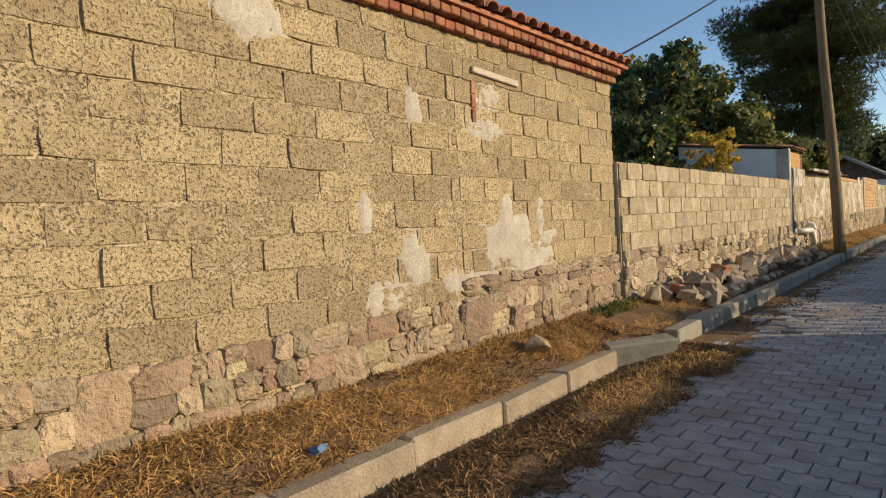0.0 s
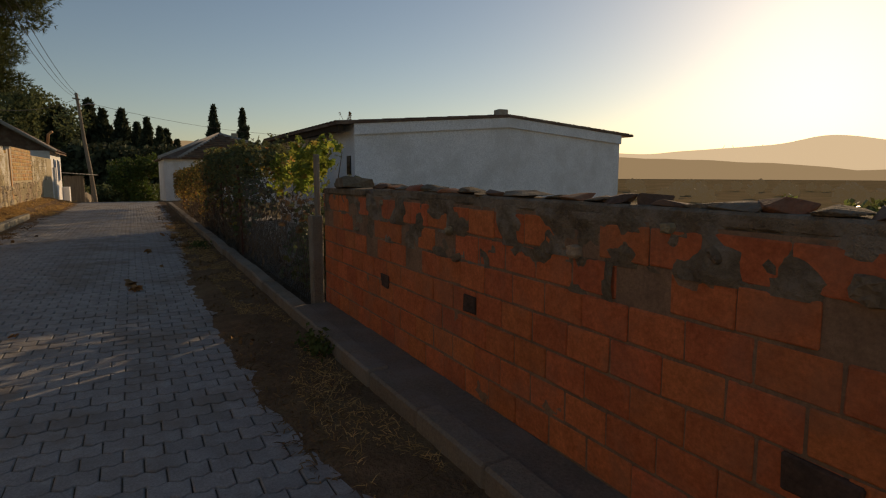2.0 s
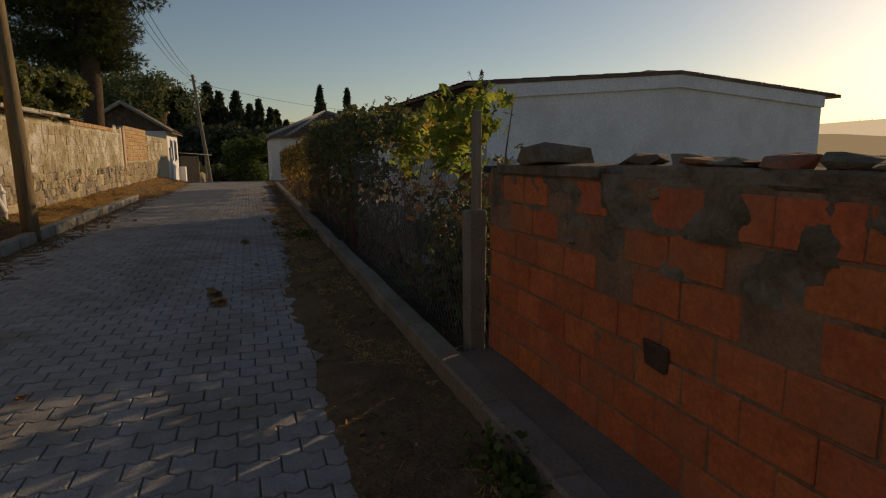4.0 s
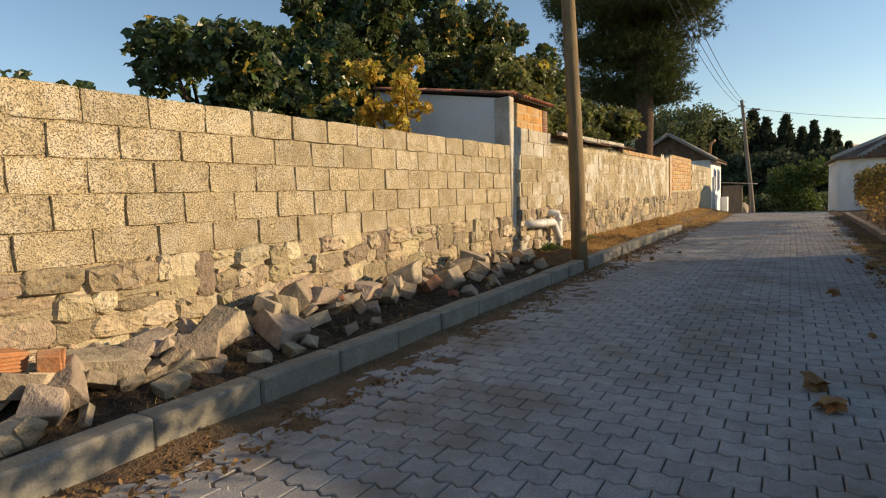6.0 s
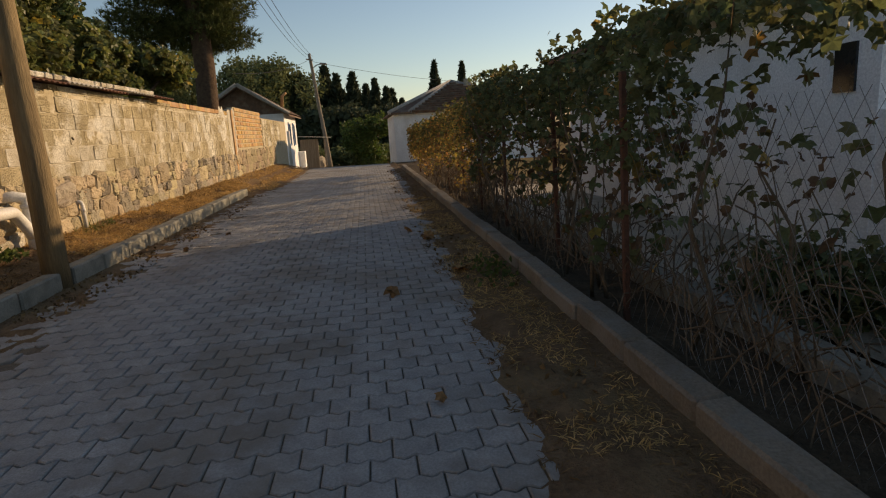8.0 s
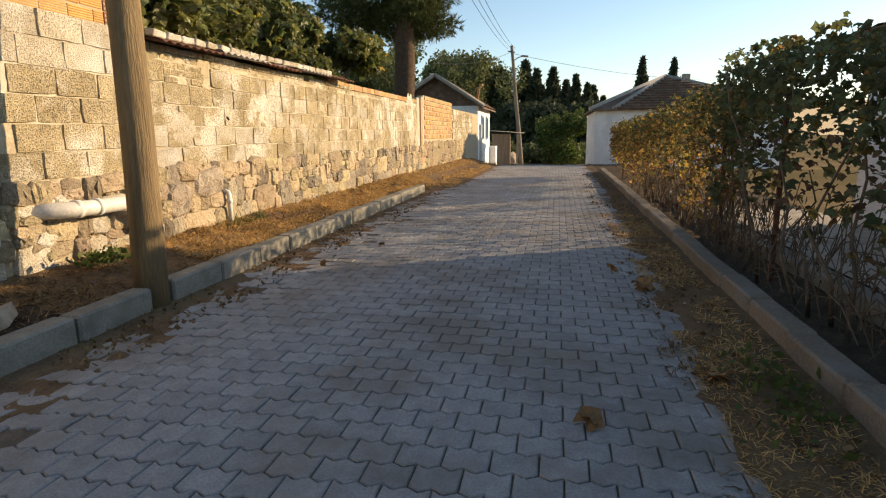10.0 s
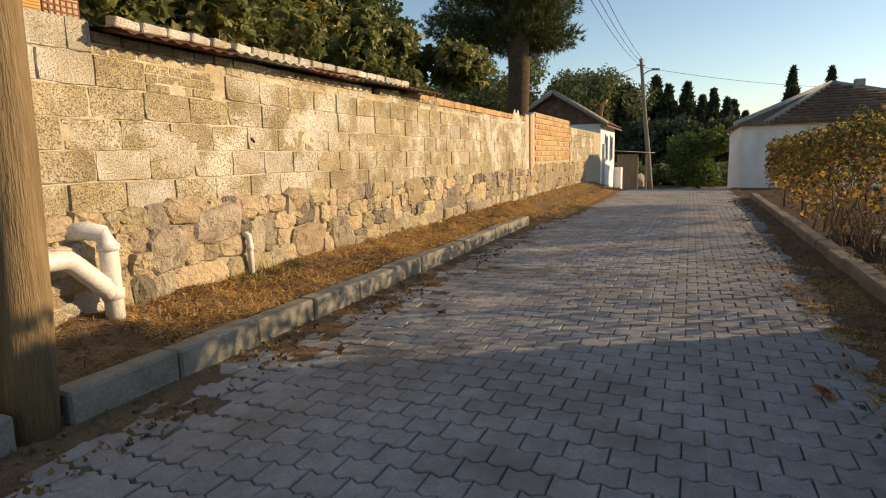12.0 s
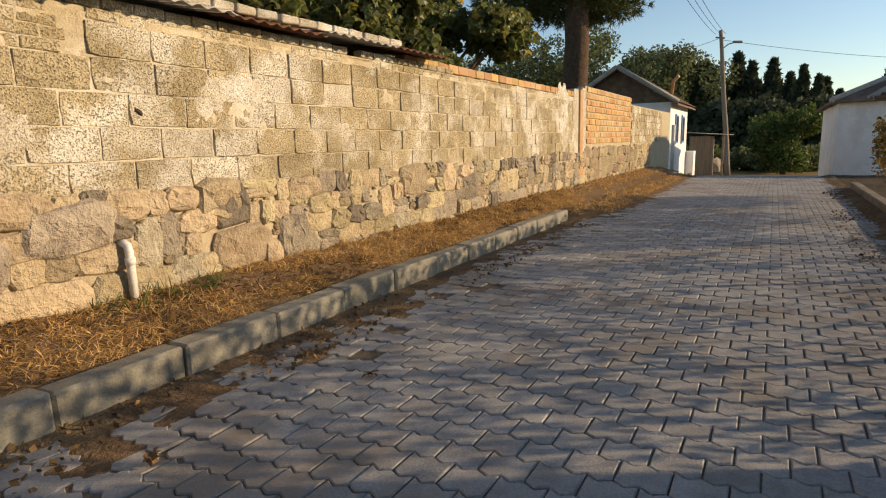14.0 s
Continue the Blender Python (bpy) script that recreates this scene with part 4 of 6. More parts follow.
# No opening here: a small dark block paints the hole's shade.
part("hole", mesh_of("hole", *moved(soft_box(0.07, 0.02, 0.045, 0.015, 0.012, 5), pose(14.22, W2 - 0.004, 1.36, 0, 35, 0)), M_DARKWOOD_HOLE), yard, "dark block painted as the shade of a broken hole")
for i, (cx, cz, w, h) in enumerate(((13.4, 1.25, 0.5, 0.3), (14.9, 1.5, 0.8, 0.25), (16.2, 1.25, 0.35, 0.22), (22.6, 1.4, 0.7, 1.0))):
    blotch("whitewash_smear", cx, cz, w, h, W2 - 0.008, 2.3 * i + 5, yard, M_LIME)

# the right-hand wall of hollow clay bricks
BW = -0.86
M_REDMORTAR = mat("brick_stained_mortar", (0.34, 0.22, 0.14), (0.22, 0.14, 0.09), 9, 0.95, 0.6, 60, 0.0, 0.15)
brick_wall = thing("wall_brick", mesh_of("wall_brick", *box(-6.5, 4.93, BW - 0.19, BW - 0.006, -0.1, 1.15), M_REDMORTAR), label="unplastered wall of red hollow bricks with a ragged top", category="wall", kind="structure")
red = [mesh_of("brick", *soft_box(0.238, 0.09, 0.133, 0.005, 0.003, 130 + s), M_CLAY) for s in range(6)]
def red_field(x0, x1, z0, z1, skip):
    z, k = z1 - 0.0725, 0
    while z > z0:
        x = x0 - (0.123 if k % 2 else 0) + R.uniform(-0.05, 0.05)
        while x < x1:
            a, b = max(x, x0), min(x + 0.246, x1)
            if b - a > 0.06 and R.random() > (skip if k > 1 else 0.22):
                piece("brick", R.choice(red), brick_wall, pose((a + b) / 2, BW - 0.045 + R.uniform(-0.004, 0.004), z, 0, R.uniform(-0.6, 0.6), R.uniform(-0.5, 0.5)) @ Matrix.Diagonal(((b - a) / 0.246, 1, 1, 1)))
            x += 0.246
        z -= 0.1455
        k += 1
red_field(-2.6, 4.92, 0.12, 1.14, 0.025)
M_BED = mat("weathered_bedding", (0.24, 0.19, 0.13), (0.14, 0.11, 0.075), 9, 0.97, 0.8, 50, 0.0, 0.1, stain=(0.34, 0.3, 0.24), stain_scale=5, stain_amount=0.6, bump_dist=0.02)
bedding(brick_wall, -3.0, 4.92, BW - 0.002, 0.98, 1.17, 12.0, 0.0, 0.035, 1, 10, M_BED)
bedding(brick_wall, 1.2, 4.2, BW - 0.004, 0.84, 0.99, 14.0, -0.004, 0.035, 1, 6, M_BED)
joint_mortar(brick_wall, -2.6, 4.92, BW + 0.0, 0.1, 1.0, 51.0, M_REDMORTAR, -0.012, -0.012)
# Dark brick tone that stands for the shade inside broken bricks.
M_SHADOWBRICK = mat("shaded_brick_core", (0.13, 0.085, 0.065), (0.07, 0.05, 0.04), 14, 0.95, 0.6, 60, 0.0, 0.1)
part("top_bed", mesh_of("top_bed", *moved(soft_box(10.2, 0.185, 0.055, 0.01, 0.006, 23), pose(-1.4, BW - 0.098, 1.177)), M_BED), brick_wall, "crumbling cement bed along the top")
part("coping_slab", mesh_of("coping_slab", *moved(soft_box(0.95, 0.21, 0.05, 0.008, 0.012, 19), pose(4.3, BW - 0.085, 1.17, 1, 0.6, 0)), M_BED), brick_wall, "flat weathered cement slab")
# Thin dark blocks on the brick face; their colour is the holes' shade.
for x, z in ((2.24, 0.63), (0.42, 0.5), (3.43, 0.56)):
    part("hole", mesh_of("hole", *moved(soft_box(0.12 if x > 1 else 0.2, 0.02, 0.1, 0.006, 0.012, int(x * 10)), pose(x, BW + 0.002, z)), M_SHADOWBRICK), brick_wall, "dark block painted as the shade inside a broken brick")
for i in range(56):
    x = -2.6 + i * 0.133 + R.uniform(-0.03, 0.03)
    sx, sy, sz = R.uniform(0.09, 0.15), R.uniform(0.07, 0.1), R.uniform(0.016, 0.034)
    part("coping_stone", mesh_of("coping_stone", *moved(shard(300 + i, sx, sy, sz), pose(x, BW - 0.085 + R.uniform(-0.02, 0.02), (1.205 if x < 3.7 else 1.155) + sz * 0.5, R.uniform(-4, 4), R.uniform(-4, 4), R.uniform(-12, 12))), R.choice((M_OLDTILE, M_BED, M_EAVES, M_BED))), brick_wall)
thing("roof_tile_shard", mesh_of("roof_tile_shard", *moved(chunk(78, 0.19, 0.13, 0.05), pose(4.36, BW - 0.075, 1.24, 3, 5, 4)), M_BED), label="broken weathered clay slab lying on the wall top", category="tile shard")


# ---- poles, pipes, wires ----
def pole(base, top, r0, r1, name, label, material=M_WOOD, sides=14, mark=None):
    base, top = Vector(base), Vector(top)
    root = thing(name, None, base, label, "utility pole")
    n = 12
    pts = [base + (top - base) * (i / n) + Vector((0.012 * math.sin(i * 1.3), 0.012 * math.cos(i * 0.9), 0)) for i in range(n + 1)]
    part("shaft", mesh_of("shaft", *tube(pts, [r0 + (r1 - r0) * i / n for i in range(n + 1)], sides), material, True), root)
    if mark:
        c = base + (top - base) * mark
        d = (top - base).normalized()
        part("tag", mesh_of("tag", *tube([c - d * 0.06, c + d * 0.06], r0 + (r1 - r0) * mark + 0.004, sides, False), M_LEAF_Y, True), root, "small yellow number plate")
    return root


pole((11.7, 3.44, -0.1), (12.25, 3.85, 7.6), 0.113, 0.078, "utility_pole", "leaning weathered wooden utility pole standing in the kerb line", mark=0.29)
far_pole = pole((50, 3.1, -1.1), (50, 3.9, 7.0), 0.16, 0.1, "street_lamp_pole", "tall wooden pole with a street lamp arm", M_POST)
part("lamp_arm", mesh_of("lamp_arm", *tube([(50, 3.75, 6.0), (49.9, 3.45, 6.2), (49.8, 3.2, 6.24)], 0.035, 6), M_METAL), far_pole)
part("lamp_head", mesh_of("lamp_head", *moved(soft_box(0.22, 0.5, 0.12, 0.04, 0.0, 1), pose(49.8, 2.98, 6.26, 6)), M_METAL), far_pole, "grey street lamp head")
part("crossarm", mesh_of("crossarm", *moved(soft_box(0.08, 0.5, 0.08, 0.01, 0, 1), pose(50, 3.9, 6.6, 10)), M_POST), far_pole)


def wire(a, b, sag, name="wire"):
    a, b = Vector(a), Vector(b)
    pts = [a.lerp(b, i / 16) - Vector((0, 0, sag * 4 * (i / 16) * (1 - i / 16))) for i in range(17)]
    thing(name, mesh_of(name, *tube(pts, 0.012, 4), M_CABLE), label="thin black overhead cable", category="cable", group="overhead cables")


for dy in (-0.25, 0.0, 0.25):
    wire((12.25, 3.85 + dy, 7.5), (50, 3.9 + dy, 6.8), 0.8)
wire((2.95, HW, 2.9), (12.25, 3.83, 7.2), 0.1)
wire((50, 3.9, 6.6), (36, 6.4, 4.4), 0.3)
wire((50, 3.9, 6.5), (70, -20, 6.0), 0.8)

# drain pipes at the foot of the shed
drain = thing("drain_pipe", None, (12.3, 4.1, 0.2), "thick white plastic drain pipes with elbows running into the ground", "pipe")
def pipe(name, pts, r, parent, lbl=""):
    return part(name, mesh_of(name, *tube(pts, r, 14), M_PVC, True), parent, lbl)
run = pipe("pipe_run", [(11.62, 4.3, 0.66), (11.72, 4.18, 0.66), (11.8, 4.1, 0.66), (12.0, 4.09, 0.655), (12.36, 4.09, 0.65), (12.4, 4.09, 0.64), (12.43, 4.09, 0.615), (12.62, 4.09, 0.43), (12.66, 4.09, 0.36)], 0.058, drain)
pipe("pipe_down", [(12.5, 4.3, 0.78), (12.58, 4.16, 0.79), (12.63, 4.1, 0.77), (12.66, 4.09, 0.7), (12.66, 4.09, 0.45), (12.66, 4.09, 0.18)], 0.056, drain)
for p, q in (((11.82, 4.11, 0.66), (11.87, 4.1, 0.66)), ((12.0, 4.09, 0.655), (12.04, 4.09, 0.655)), ((12.66, 4.09, 0.42), (12.66, 4.09, 0.36)), ((12.66, 4.09, 0.7), (12.66, 4.09, 0.66))):
    pipe("collar", [p, q], 0.066, run)
vent = thing("vent_pipe", None, (13.86, 4.1, 0.25), "thin white plastic pipe bent into the stone wall", "pipe")
pipe("pipe_down", [(14.0, 4.26, 0.575), (14.004, 4.205, 0.585), (14.008, 4.185, 0.572), (14.01, 4.175, 0.54), (14.01, 4.172, 0.2)], 0.025, vent)
pipe("collar", [(14.01, 4.175, 0.5), (14.01, 4.174, 0.455)], 0.031, vent)

# hut roof over the yard wall
hut = thing("hut_roof", None, (15.3, 4.6, 1.98), "rusty corrugated sheet roof over the yard wall", "roof")
def sheet(x0, x1, y0, y1, z, rise, material, parent):
    xs = steps(x0, x1, 0.03)
    V = []
    for x in xs:
        w = 0.012 * math.sin(x * 2 * math.pi / 0.12)
        for y, zz in ((y0, z), (y1, z + rise)):
            V += [(x, y, zz + w), (x, y, zz + w - 0.007)]
    F = []
    for i in range(len(xs) - 1):
        a, b = 4 * i, 4 * i + 4
        F += [(a, b, b + 2, a + 2), (a + 1, a + 3, b + 3, b + 1), (a, a + 1, b + 1, b)]
    part("corrugated_sheet", mesh_of("corrugated_sheet", V, F, material, True), parent)
for i in range(5):
    sheet(12.85 + i * 0.98, 13.88 + i * 0.98, 4.02 + R.uniform(-0.04, 0.05), 6.2, 1.985 + 0.012 * i + (0.014 if i % 2 else 0), 0.35, M_ETERNIT if i % 2 else M_RUST, hut)
for i in range(7):
    part("rafter", mesh_of("rafter", *moved(soft_box(0.06, 1.9, 0.06, 0.008, 0.004, 5 + i), pose(13.0 + i * 0.78, 5.3, 2.12, 9)), M_DARKWOOD_HOLE), hut)
wb = mesh_of("weight_brick", *soft_box(0.19, 0.09, 0.06, 0.008, 0.006, 9), M_LIME)
x = 12.95
while x < 17.0:
    ob = thing("weight_brick", wb, (x, 4.12, 2.045 + 0.012 * (x - 12.9)), "whitewashed brick holding down the roof sheets", "brick", "bricks on the hut roof")
    ob.rotation_euler = (0.12, R.uniform(-0.05, 0.05), R.uniform(-0.12, 0.12))
    x += R.choice((0.195, 0.2, 0.2, 0.21, 0.23))

# ---- rubble along the garden wall ----
M_COMPOST = mat("black_plant_soil", (0.085, 0.062, 0.042), (0.04, 0.03, 0.02), 14, 0.98, 1.0, 45, 0.0, 0.1, stain=(0.15, 0.11, 0.07), stain_scale=5, stain_amount=0.5, bump_dist=0.03)
thing("soil_bank", mesh_of("soil_bank", *grid(steps(3.5, 11.3, 0.07), steps(3.555, 4.24, 0.06), lambda x, y: verge_z(x, y) + 0.012 + bumps(x, y, 0.018, 9) - 0.05 * max(0.0, (3.9 - x) / 0.4) - 0.05 * max(0.0, (x - 11.0) / 0.3)), M_COMPOST, True),
      label="dark crumbly soil under the rubble heap", category="earth", kind="structure")
LARGE_STONES = ((4.7, 3.85, 0.33, 0.13, 0.1, 0.09, 0.6, 0.4), (4.88, 3.7, 0.24, 0.11, 0.09, 0.09, 0.7, 1.0), (5.51, 3.92, 0.38, 0.14, 0.1, 0.045, -0.15, 0.2), (5.83, 3.82, 0.34, 0.2, 0.1, 0.075, -0.6, 0.1),
                (6.47, 3.9, 0.4, 0.11, 0.09, 0.09, 0.2, 0.7), (6.9, 3.9, 0.4, 0.14, 0.09, 0.08, 0.25, 0.2), (7.43, 3.9, 0.37, 0.15, 0.09, 0.07, 0.1, 0.1), (5.47, 3.68, 0.18, 0.12, 0.07, 0.05, -0.1, 0.3))
M_RUBBLE2 = mat("pale_rubble_stone", (0.44, 0.36, 0.25), (0.27, 0.215, 0.15), 5, 0.92, 0.6, 24, 0.22, 0.2, hue=0.016, bump_dist=0.03)
for i in range(165):
    x = 3.5 + 7.3 * (i + R.random()) / 165
    row = R.choice((0, 1, 1, 2, 2, 3))
    y = (3.68, 3.82, 3.95, 4.08)[row] + R.uniform(-0.05, 0.05)
    s = R.uniform(0.045, 0.1) * (1.6 if R.random() < 0.25 and row and x < 9.5 else 1)
    z = verge_z(x, y) + s * 0.35 + (0.08 if R.random() < 0.45 and row in (1, 2) else 0)
    if R.random() < 0.05:
        me = mesh_of("brick_piece", *soft_box(s * 1.9, s * 1.1, s * 1.0, 0.006, 0.014, i), R.choice((M_CLAY2, M_EAVES, M_EAVES)))
        ob = thing("brick_piece", me, (x, y, z), "broken red brick among the rubble", "brick", "rubble by the garden wall")
    else:
        me = mesh_of("rubble_stone", *chunk(500 + i, s * R.uniform(1.0, 1.6), s * R.uniform(0.8, 1.1), s * R.uniform(0.45, 0.85)), R.choice((M_RUBBLE, M_RUBBLE, M_RUBBLE2)))
        ob = thing("rubble_stone", me, (x, y, z), "angular grey-brown stone heaped on the verge", "stone", "rubble by the garden wall")
    ob.rotation_euler = (R.uniform(-0.7, 0.7), R.uniform(-0.7, 0.7), R.uniform(0, 6))
for i, (x, y, z, sx, sy, sz, tilt, turn) in enumerate(LARGE_STONES):
    ob = thing("rubble_stone", mesh_of("rubble_stone", *chunk(820 + i, sx, sy, sz), R.choice((M_RUBBLE, M_RUBBLE2))), (x, y, z), "large broken stone slab leaning on the rubble heap", "stone", "rubble by the garden wall")
    ob.rotation_euler = (0.25, tilt, turn)
M_TERRA = mat("broken_terracotta", (0.5, 0.24, 0.11), (0.36, 0.16, 0.075), 9, 0.9, 0.5, 50, 0.12, 0.2, stain=(0.4, 0.31, 0.2), stain_scale=6, stain_amount=0.4)
for x, y, z, turn, lb in ((4.81, 3.92, 0.45, 0.3, "orange roof tile piece lying on the rubble"), (4.98, 3.85, 0.37, 1.2, "upturned ribbed hollow brick in the rubble")):
    ob = thing("brick_piece", mesh_of("brick_piece", *joined(soft_box(0.19, 0.1, 0.1, 0.006, 0.008, 5), *[moved(soft_box(0.185, 0.012, 0.01, 0.002, 0, 6), pose(0, -0.052, -0.036 + 0.018 * k)) for k in range(5)]), M_TERRA), (x, y, z), lb, "brick", "rubble by the garden wall")
    ob.rotation_euler = (0.2, 0.15 if turn < 1 else 1.3, turn)
for (x, y, s, lb) in ((0.62, 4.0, 0.135, "pale yellow fieldstone lying in dry grass"), (3.15, 4.05, 0.17, "large rough stone in the grass by the wall"), (3.55, 3.8, 0.13, "large rough stone in the grass by the wall")):
    ob = thing("field_stone", mesh_of("field_stone", *shard(int(x * 100), s * 1.2, s * 0.9, s * 0.8), M_STONE2), (x, y, verge_z(x, y) + s * 0.45), lb, "stone")
    ob.rotation_euler = (0.2, 0.1, x)
for i in range(26):
    x, y = R.choice(((R.uniform(11.6, 13.5), R.uniform(3.65, 4.15)), (R.uniform(4, 13), R.uniform(-0.45, 0.0)), (R.uniform(9, 16), R.uniform(2.95, 3.3))))
    s = R.uniform(0.012, 0.035)
    zz = verge_z(x, y) if y > 3.5 else 0.02
    thing("pebble", mesh_of("pebble", *rock(900 + i, s * 1.3, s, s * 0.7, sub=1), M_RUBBLE), (x, y, zz + s * 0.4), "small pale stone on the ground", "stone", "loose pebbles")
bag = thing("plastic_bag", mesh_of("plastic_bag", *rock(77, 0.075, 0.05, 0.022, 1.6), M_BLUE, True), (-1.55, 3.86, 0.13), "crumpled blue plastic bag in the grass", "litter")

# ---- dry grass and litter ----
def blades(places, length, seed, flat=0.55, width=0.0024):
    r = np.random.RandomState(seed)
    P = np.asarray(places)
    n = len(P)
    a = r.normal(size=(n, 3))
    a[:, 2] = np.abs(a[:, 2]) * (1 - flat) + 0.12
    a /= np.linalg.norm(a, axis=1)[:, None]
    b = np.cross(a, np.array([0, 0, 1.0]) + r.normal(size=(n, 3)) * 0.4)
    b /= np.linalg.norm(b, axis=1)[:, None]
    s = (length * r.uniform(0.5, 1.5, n))[:, None]
    w = width
    mid = P + a * s * 0.55
    tip = P + a * s - np.array([0, 0, 1.0]) * s * 0.15
    V = np.stack([P - b * w, P + b * w, mid + b * w * 0.8, mid - b * w * 0.8, tip], axis=1)
    F = []
    for i in range(n):
        o = 5 * i
        F += [(o, o + 1, o + 2, o + 3), (o + 3, o + 2, o + 4)]
    return V.reshape(-1, 3).tolist(), F


def scatter(n, x0, x1, y0, y1, zf, seed, clump=0.0, scale=1.2):
    r = random.Random(seed)
    out = []
    while len(out) < n:
        x, y = r.uniform(x0, x1), r.uniform(y0, y1)
        if noise.noise((x * scale, y * scale * 2, seed * 1.3)) > clump:
            out.append((x, y, zf(x, y)))
    return out


def low_z(x, y):
    return left_dirt_z(x, y) if x < 1.8 else max(0.0, left_dirt_z(x, y))


thing("dry_grass", mesh_of("dry_grass", *joined(
    blades(scatter(30000, -3.6, 1.9, 3.78, 4.34, verge_z, 1, -0.35), 0.062, 1, 0.65),
    blades(scatter(7000, -2.8, 2.1, 2.85, 3.6, low_z, 2, -0.1), 0.055, 2),
    blades(scatter(3000, 1.8, 4.2, 3.55, 4.25, verge_z, 3, -0.2), 0.08, 3),
    blades(scatter(32000, 12.6, 22.0, 3.56, 4.24, verge_z, 4, -0.35), 0.06, 4, 0.65),
    blades(scatter(5000, 20.5, 31, 2.95, 4.2, lambda x, y: max(low_z(x, y) if y < 3.7 else verge_z(x, y), 0.03), 5, -0.3), 0.09, 5, 0.5, 0.006),
    blades(scatter(7000, 8, 17, -0.46, 0.0, lambda x, y: max(0, right_dirt_z(x, y)), 7, -0.15, 1.8), 0.05, 7, 0.75),
    blades(scatter(2600, 0, 8, -0.46, -0.1, lambda x, y: max(0, right_dirt_z(x, y)), 8, -0.1, 1.8), 0.05, 8, 0.75),
    blades(scatter(1500, 4, 11.5, 3.55, 4.2, verge_z, 6, 0.0), 0.06, 6, 0.6)), M_STRAW), label="matted golden dry grass on the verges", category="grass", kind="stuff")
M_STRAW2 = mat("brown_litter", (0.26, 0.16, 0.07), (0.15, 0.09, 0.04), 5, 0.9, 0.0, 30, 0.4, 0.2, island=True)
thing("plant_litter", mesh_of("plant_litter", *joined(
    blades(scatter(16000, -2.8, 2.1, 2.8, 3.62, low_z, 17, -0.35), 0.05, 17, 0.75, 0.004),
    blades(scatter(6000, -3.6, 1.9, 3.78, 4.34, verge_z, 18, -0.2), 0.06, 18, 0.75, 0.004),
    blades(scatter(7000, 12.6, 22.0, 3.56, 4.24, verge_z, 19, 0.0), 0.06, 19, 0.8, 0.004),
    blades(scatter(3000, 2, 20, 3.0, 3.4, low_z, 11, 0.05, 2.0), 0.035, 11, 0.9, 0.004),
    blades(scatter(6000, -3, 20, -0.46, 0.12, lambda x, y: max(0, right_dirt_z(x, y)), 12, 0.0, 1.6), 0.05, 12, 0.8, 0.003),
    blades(scatter(2500, 10.5, 13.4, 3.55, 4.2, verge_z, 16, -0.3), 0.045, 16, 0.85, 0.004),
    blades(scatter(7000, 3.4, 11.4, 3.55, 4.15, verge_z, 13, -0.3), 0.07, 13, 0.7, 0.004),
    small_leaves(scatter(600, 2, 26, -0.45, 0.08, lambda x, y: max(0, right_dirt_z(x, y)) + 0.008, 14, 0.1), 0.028, 14, 1.3),
    small_leaves(scatter(900, 3, 20, 2.9, 3.36, lambda x, y: low_z(x, y) + 0.008, 15, 0.05), 0.024, 15, 1.3)), M_STRAW2), label="brown plant litter and dead leaves on the lane's edges", category="litter", kind="stuff")
thing("green_weeds", mesh_of("green_weeds", *joined(
    blades(scatter(350, 1.9, 2.8, 4.05, 4.3, verge_z, 21, -0.5), 0.1, 21, 0.2, 0.006), blades(scatter(160, 13.75, 14.6, 4.02, 4.2, verge_z, 22, -0.5), 0.12, 22, 0.15, 0.004),
    small_leaves([(11.9 + R.gauss(0, 0.09), 3.95 + R.gauss(0, 0.07), 0.27 + abs(R.gauss(0, 0.04))) for _ in range(160)], 0.035, 23),
    small_leaves([(10.8 + R.gauss(0, 0.25), -0.3 + R.gauss(0, 0.1), 0.05 + abs(R.gauss(0, 0.03))) for _ in range(160)], 0.03, 24),
    small_leaves([(3.7 + R.gauss(0, 0.12), -0.42 + R.gauss(0, 0.05), 0.05 + abs(R.gauss(0, 0.05))) for _ in range(200)], 0.03, 25)), M_GREEN_GRASS), label="small green weeds at the foot of the walls", category="weed", kind="stuff")
M_DEAD = mat("dead_leaf", (0.4, 0.23, 0.1), (0.26, 0.14, 0.06), 9, 0.8, 0.2, 40, 0.3, 0.2)
for i, (x, y, s) in enumerate(((7.27, 0.77, 0.075), (6.95, 0.72, 0.08), (10.45, 0.53, 0.055), (12.7, 0.02, 0.07), (13.3, 0.19, 0.07), (8.6, 0.4, 0.03), (13.1, 2.75, 0.06), (14.1, 2.5, 0.04), (5.2, 1.6, 0.04), (11.0, -0.1, 0.09))):
    v, f = leaves([(0, 0, 0.03)] * 3, s, 60 + i, 5, 1.5)
    thing("fallen_leaf", mesh_of("fallen_leaf", v, f, M_DEAD), (x, y, 0.004), "curled dry fig leaf lying on the paving", "leaf", "fallen leaves")

